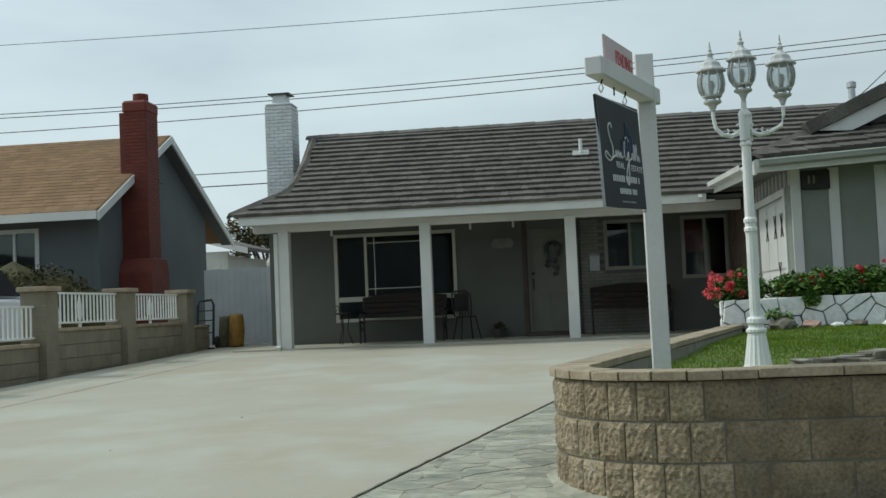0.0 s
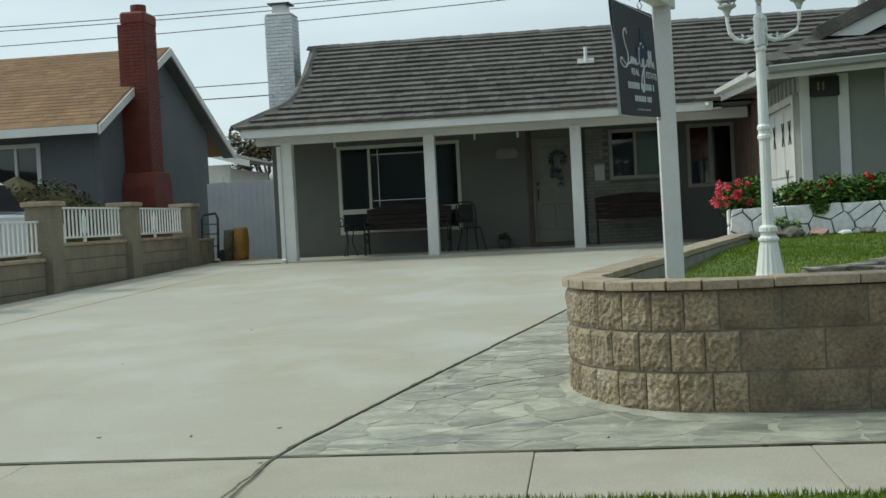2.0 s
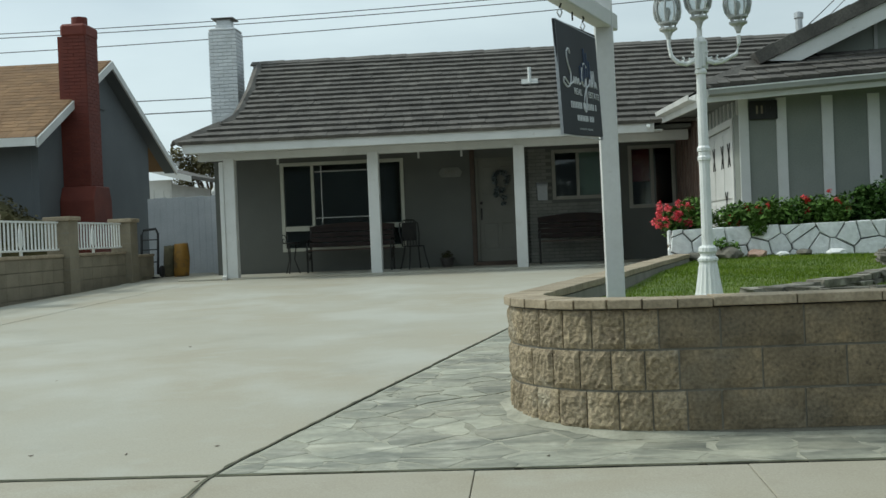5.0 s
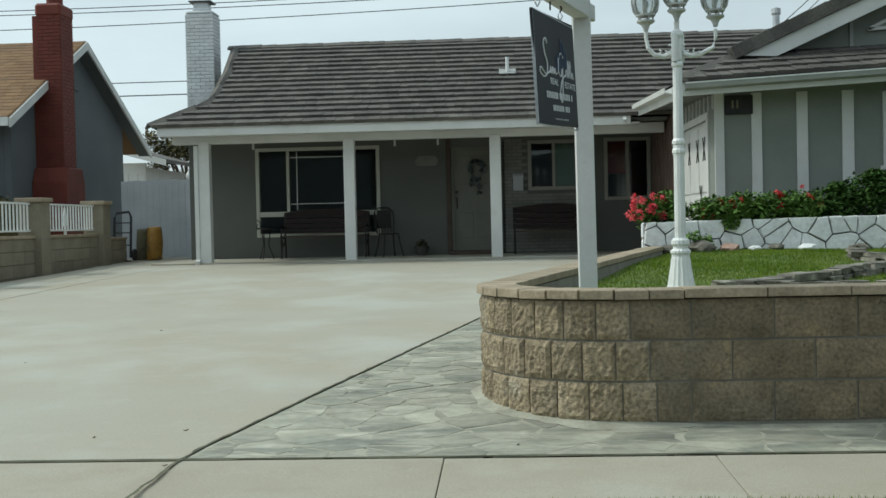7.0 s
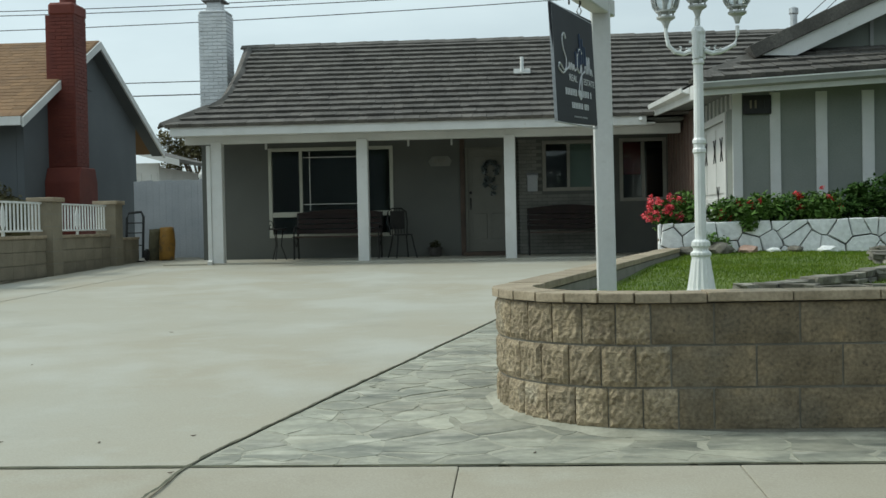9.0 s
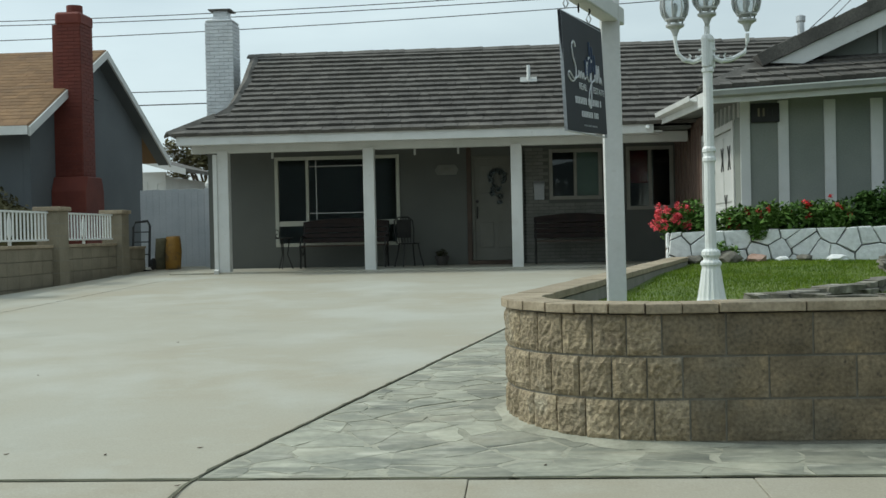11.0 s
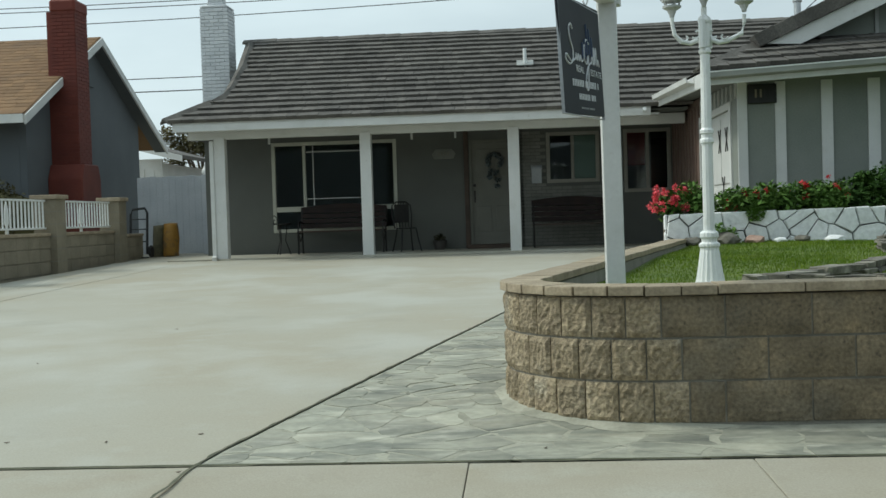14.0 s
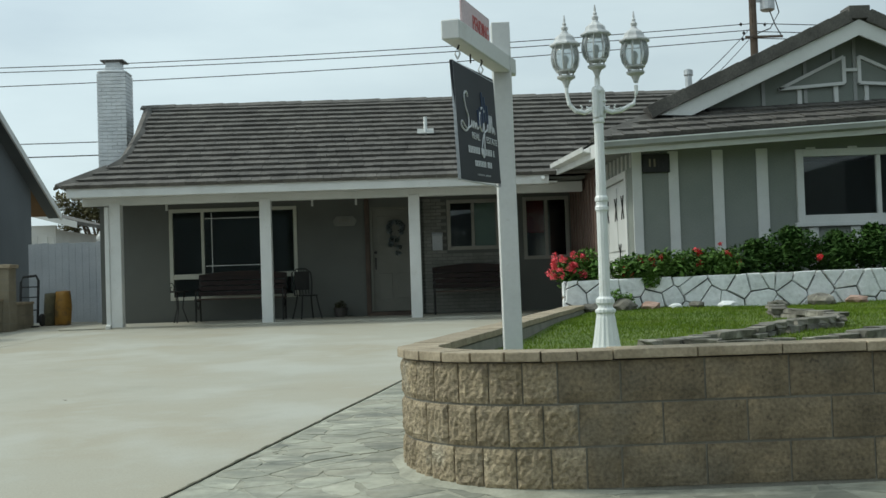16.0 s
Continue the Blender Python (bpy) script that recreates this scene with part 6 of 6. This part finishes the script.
def lantern(x, y, z):
    """One lantern with its base plate at height z."""
    z += 0.045

    def turned(profile, *args, **kw):
        return lathe([(r * 0.95, q * 0.82) for r, q in profile], *args, **kw)

    h = part("lantern", turned([(0.014, -0.08), (0.02, -0.055), (0.032, -0.025), (0.062, -0.004), (0.064, 0.01), (0.05, 0.014)], x, y, z, 16), "lampmetal", lamp, "white lantern with curved glass panels")
    part("ring", turned([(0.055, 0.04), (0.068, 0.045), (0.068, 0.058), (0.055, 0.06)], x, y, z, 16), "lampmetal", h)
    for k in range(5):
        a = 2 * math.pi * k / 5
        part("claw", tube([(x + 0.044 * math.cos(a), y + 0.044 * math.sin(a), z + 0.008), (x + 0.051 * math.cos(a), y + 0.051 * math.sin(a), z + 0.037)], 0.006, sides=5), "lampmetal", h)
    prof = [(0.062, 0.05), (0.085, 0.09), (0.095, 0.145), (0.093, 0.195), (0.078, 0.255)]
    g = part("glass", turned(prof, x, y, z, 24, flute=0.03), "lampglass", h, "clear ribbed glass bowl", smooth=True)
    g.visible_shadow = False
    for k in range(9):
        a = 2 * math.pi * k / 9 + 0.2
        part("rib", tube([(x + (r * 0.95 + 0.002) * math.cos(a), y + (r * 0.95 + 0.002) * math.sin(a), z + hh * 0.82) for r, hh in prof], 0.0042, sides=5), "lampmetal", h)
    part("bulb", turned([(0.01, 0.05), (0.011, 0.1), (0.022, 0.13), (0.02, 0.16), (0.006, 0.18)], x, y, z, 10), "lampmetal", h, "white bulb", smooth=True)
    part("roof", turned([(0.078, 0.25), (0.104, 0.25), (0.108, 0.258), (0.104, 0.27), (0.082, 0.28), (0.072, 0.296), (0.066, 0.322), (0.05, 0.338), (0.03, 0.352), (0.018, 0.375)], x, y, z, 8), "lampmetal", h, "white bell-shaped lid")
    part("finial", turned([(0.014, 0.37), (0.022, 0.385), (0.024, 0.4), (0.012, 0.415), (0.014, 0.43), (0.007, 0.445), (0.008, 0.46), (0.003, 0.5)], x, y, z, 10), "lampmetal", h)


ZL = zb + 1.765
lantern(LX - 0.002, LY - 0.02, ZL + 0.05)
part("neck", tube([(LX, LY, zb + 1.7), (LX, LY, ZL + 0.03)], 0.018), "whitem", lamp)
for sx, ex, dz in ((-1, 0.205, 0.0), (1, 0.258, 0.025)):
    ey = 0.02 * sx
    x = lambda f: LX + sx * f
    part("arm", tube([(x(0.04), LY, zb + 1.585), (x(0.09), LY, zb + 1.565), (x(0.15), LY + ey, zb + 1.575), (x(ex * 0.93), LY + ey, zb + 1.62), (x(ex), LY + ey, zb + 1.69), (x(ex), LY + ey, ZL - 0.025)], [0.016, 0.016, 0.015, 0.014, 0.012, 0.013]), "whitem", lamp, "curved white arm")
    sc = [(x(0.05 + 0.035 * f * math.cos(5 * f)), LY, zb + 1.63 + 0.035 * f * math.sin(5 * f)) for f in span(0.2, 1.1, 10)]
    part("scroll", tube(sc, 0.007, sides=5), "whitem", lamp)
    sc = [(x(0.12 + 0.03 * f * math.cos(5 * f + 1)), LY, zb + 1.605 + 0.03 * f * math.sin(5 * f + 1)) for f in span(0.2, 1.0, 10)]
    part("scroll", tube(sc, 0.006, sides=5), "whitem", lamp)
    lantern(LX + sx * ex, LY + ey, ZL - 0.015 + dz)

# ---------------------------------------------------------------- porch furniture
def bench(x0, x1, y, label):
    b = thing("porch_bench", label, "bench", "porch benches")
    z = 0.425
    for x in (x0 + 0.03, x1 - 0.03):
        e = part("end_frame", tube([(x, y - 0.24, z), (x, y - 0.22, z + 0.2), (x, y - 0.25, z + 0.4), (x, y - 0.22, z + 0.58), (x, y - 0.05, z + 0.62), (x, y + 0.2, z + 0.6)], 0.02, sides=6), "iron", b, "black cast iron bench end")
        part("back_leg", tube([(x, y + 0.22, z), (x, y + 0.17, z + 0.42), (x, y + 0.27, z + 0.86)], 0.02, sides=6), "iron", e)
        part("scroll", tube([(x, y - 0.22, z + 0.38), (x, y - 0.02, z + 0.24), (x, y + 0.17, z + 0.36)], 0.012, sides=5), "iron", e)
        part("brace", tube([(x, y - 0.23, z + 0.4), (x, y + 0.17, z + 0.4)], 0.015, sides=5), "iron", e)
    for k in range(4):
        part("seat_slat", box(x0, x1, y - 0.24 + 0.11 * k, y - 0.15 + 0.11 * k, z + 0.42, z + 0.445, 0.006), "darkwood", b)
    for k in range(4):
        s = part("back_slat", box(x0, x1, -0.012, 0.012, -0.042, 0.042, 0.006), "bench", b)
        s.matrix_basis = pose(0, y + 0.19 + 0.024 * k, z + 0.53 + 0.1 * k, -12)
    n = 12
    crest = prism([(x0, z + 0.86)] + [(x0 + (x1 - x0) * i / n, z + 0.9 + 0.06 * math.sin(math.pi * i / n)) for i in range(n + 1)] + [(x1, z + 0.86)], "y", y + 0.26, y + 0.285)
    part("crest_rail", crest, "bench", b, "curved dark red crest rail")
    return b


bench(-4.32, -2.62, 21.95, "dark red slatted bench with black iron ends under the window")
bench(0.2, 1.75, 21.95, "dark red slatted bench with black iron ends by the brick wall")


def chair(x, y, turn, label):
    c = thing("porch_chair", label, "chair", "porch chairs")
    m = pose(x, y, 0.425, 0, 0, turn)
    part("seat", lathe([(0.2, 0.43), (0.21, 0.44), (0.2, 0.455)], sides=18), "iron", c).matrix_basis = m
    for sx in (-1, 1):
        for sy in (-1, 1):
            l = part("leg", tube([(sx * 0.14, sy * 0.13, 0.44), (sx * 0.17, sy * 0.17, 0.22), (sx * 0.21, sy * 0.22, 0.0)], 0.014, sides=6), "iron", c)
            l.matrix_basis = m
    bk = part("backrest", tube([(-0.17, 0.17, 0.44), (-0.2, 0.22, 0.7), (-0.19, 0.25, 0.88), (-0.1, 0.26, 0.95), (0.1, 0.26, 0.95), (0.19, 0.25, 0.88), (0.2, 0.22, 0.7), (0.17, 0.17, 0.44)], 0.014, sides=6), "iron", c, "curved black iron back")
    bk.matrix_basis = m
    for k in range(5):
        s = part("spindle", tube([(-0.12 + 0.06 * k, 0.18, 0.46), (-0.13 + 0.065 * k, 0.24, 0.7), (-0.11 + 0.055 * k, 0.26, 0.94)], 0.008, sides=5), "iron", c)
        s.matrix_basis = m
    mesh_back = part("lattice", box(-0.15, 0.15, 0.225, 0.232, 0.55, 0.9), "iron", c)
    mesh_back.matrix_basis = m
    return c


chair(-2.2, 21.75, 28, "black iron porch chair with a rounded lattice back")
stand = thing("plant_stand", "small black iron stand beside the bench", "plant stand")
part("top", lathe([(0.17, 0.58), (0.18, 0.59), (0.17, 0.61)], -4.62, 21.8, 0.425, 14), "iron", stand)
for k in range(3):
    a = 2.1 * k + 0.4
    part("leg", tube([(-4.62 + 0.1 * math.cos(a), 21.8 + 0.1 * math.sin(a), 1.0), (-4.62 + 0.06 * math.cos(a), 21.8 + 0.06 * math.sin(a), 0.7), (-4.62 + 0.16 * math.cos(a), 21.8 + 0.16 * math.sin(a), 0.425)], 0.012, sides=6), "iron", stand)
part("scroll", tube([(-4.72 + 0.05 * f * math.cos(7 * f), 21.62, 1.08 + 0.09 * f * math.sin(7 * f)) for f in span(0.1, 1.2, 16)], 0.009, sides=5), "iron", stand)
fig = thing("door_wreath", "grey-blue feathery wreath hanging on the front door", "wreath")
arc = [(-0.5 + 0.13 * math.cos(a), WY - 0.03, 2.13 + 0.13 * math.sin(a), 0.055) for a in span(-0.6, 3.74, 9)]
leaf_part("wreath_ring", arc + [(-0.58, WY - 0.03, 1.93, 0.06), (-0.6, WY - 0.03, 1.82, 0.06), (-0.46, WY - 0.03, 1.9, 0.07), (-0.44, WY - 0.03, 1.76, 0.06), (-0.45, WY - 0.03, 1.64, 0.05)], 620, 0.035, "wreath", fig, 71)
part("hook", tube([(-0.5, WY + 0.02, 2.3), (-0.5, WY - 0.03, 2.3), (-0.5, WY - 0.03, 2.24)], 0.006, sides=5), "iron", fig)
mb = thing("mailbox", "pale metal wall mailbox beside the door", "mailbox")
part("body", box(0.22, 0.42, WY - 0.1, WY - 0.003, 1.66, 1.98, 0.012), "gate", mb)
part("lid", prism([(WY - 0.12, 1.93), (WY - 0.003, 1.99), (WY - 0.003, 2.02), (WY - 0.12, 1.95)], "x", 0.21, 0.43), "gate", mb)
pot = thing("plant_pot", "dark low pot on the porch floor", "plant pot")
part("pot", lathe([(0.1, 0), (0.14, 0.16), (0.15, 0.18), (0.12, 0.17)], -1.6, 22.2, 0.425, 14), "dullmetal", pot)
leaf_part("plant", [(-1.6, 22.2, 0.64, 0.11)], 160, 0.03, "hedge", pot, 301)

# ---------------------------------------------------------------- parked car in the neighbour's drive
car = thing("car", "white parked hatchback beyond the block fence", "car")
CXc, CYc = -9.68, 16.3
prof = [(-2.1, 0.35), (-2.12, 0.75), (-1.95, 1.0), (-1.2, 1.07), (-0.35, 1.5), (0.9, 1.52), (1.75, 1.1), (2.05, 0.95), (2.1, 0.35)]
body = part("body", prism([(CYc - y, min(z, 1.02) + 0.46) for y, z in prof], "x", CXc - 0.86, CXc + 0.86, bev=0.05), "carpaint", car, "glossy white car body")
cab = prism([(CYc + 1.15, 1.5), (CYc + 0.35, 2.0), (CYc - 0.9, 2.02), (CYc - 1.7, 1.5)], "x", CXc - 0.72, CXc + 0.72, bev=0.06)
part("cabin", cab, "carpaint", car)
for sx in (-1, 1):
    part("side_window", prism([(CYc + 0.95, 1.53), (CYc + 0.32, 1.94), (CYc - 0.85, 1.95), (CYc - 1.45, 1.53)], "x", CXc + sx * 0.721, CXc + sx * 0.735), "signblack", car, "dark side glass")
    mir = part("mirror", blob(0.1, 2.2, 0.8), "rubber", car, "dark door mirror")
    mir.matrix_basis = pose(CXc + sx * 0.95, CYc + 0.75, 1.63) @ Matrix.Diagonal((1.1, 0.7, 0.9, 1))
    part("door_handle", box(CXc + sx * 0.86, CXc + sx * 0.885, CYc - 0.25, CYc - 0.05, 1.33, 1.36), "carpaint", car)
    for y in (CYc - 1.3, CYc + 1.3):
        w = part("wheel", lathe([(0.2, -0.1), (0.31, -0.1), (0.32, 0), (0.31, 0.1), (0.2, 0.1)], sides=20), "rubber", car)
        w.matrix_basis = pose(CXc + sx * 0.78, y, 0.33 + G(y) - 0.02, 0, 90)
        part("rim", lathe([(0.19, -0.08), (0.2, 0.085), (0.05, 0.1)], sides=14), "metal", w)

# dry leaves on the drive
for x, y, a in ((-1.62, 5.62, 20), (-2.05, 5.5, 80), (-2.55, 5.52, 10), (-1.52, 4.93, 30), (-3.3, 7.6, 120), (0.05, 5.25, 60), (-2.9, 9.4, 200)):
    bm = bmesh.new()
    vs = [bm.verts.new(v) for v in ((-0.022, 0, 0.004), (-0.006, 0.01, 0.0), (0.02, 0.002, 0.006), (-0.002, -0.009, 0.0))]
    bm.faces.new(vs)
    g = bmesh.ops.extrude_face_region(bm, geom=bm.faces[:])
    for v in g["geom"]:
        if isinstance(v, bmesh.types.BMVert):
            v.co.z += 0.002
    lf = tagged(part("fallen_leaf", bm, "bark"), "small dry brown leaf lying on the concrete", "leaf", group="fallen leaves")
    lf.matrix_basis = pose(x, y, G(y) + 0.002, 0, 0, a) @ Matrix.Scale(0.7, 4)
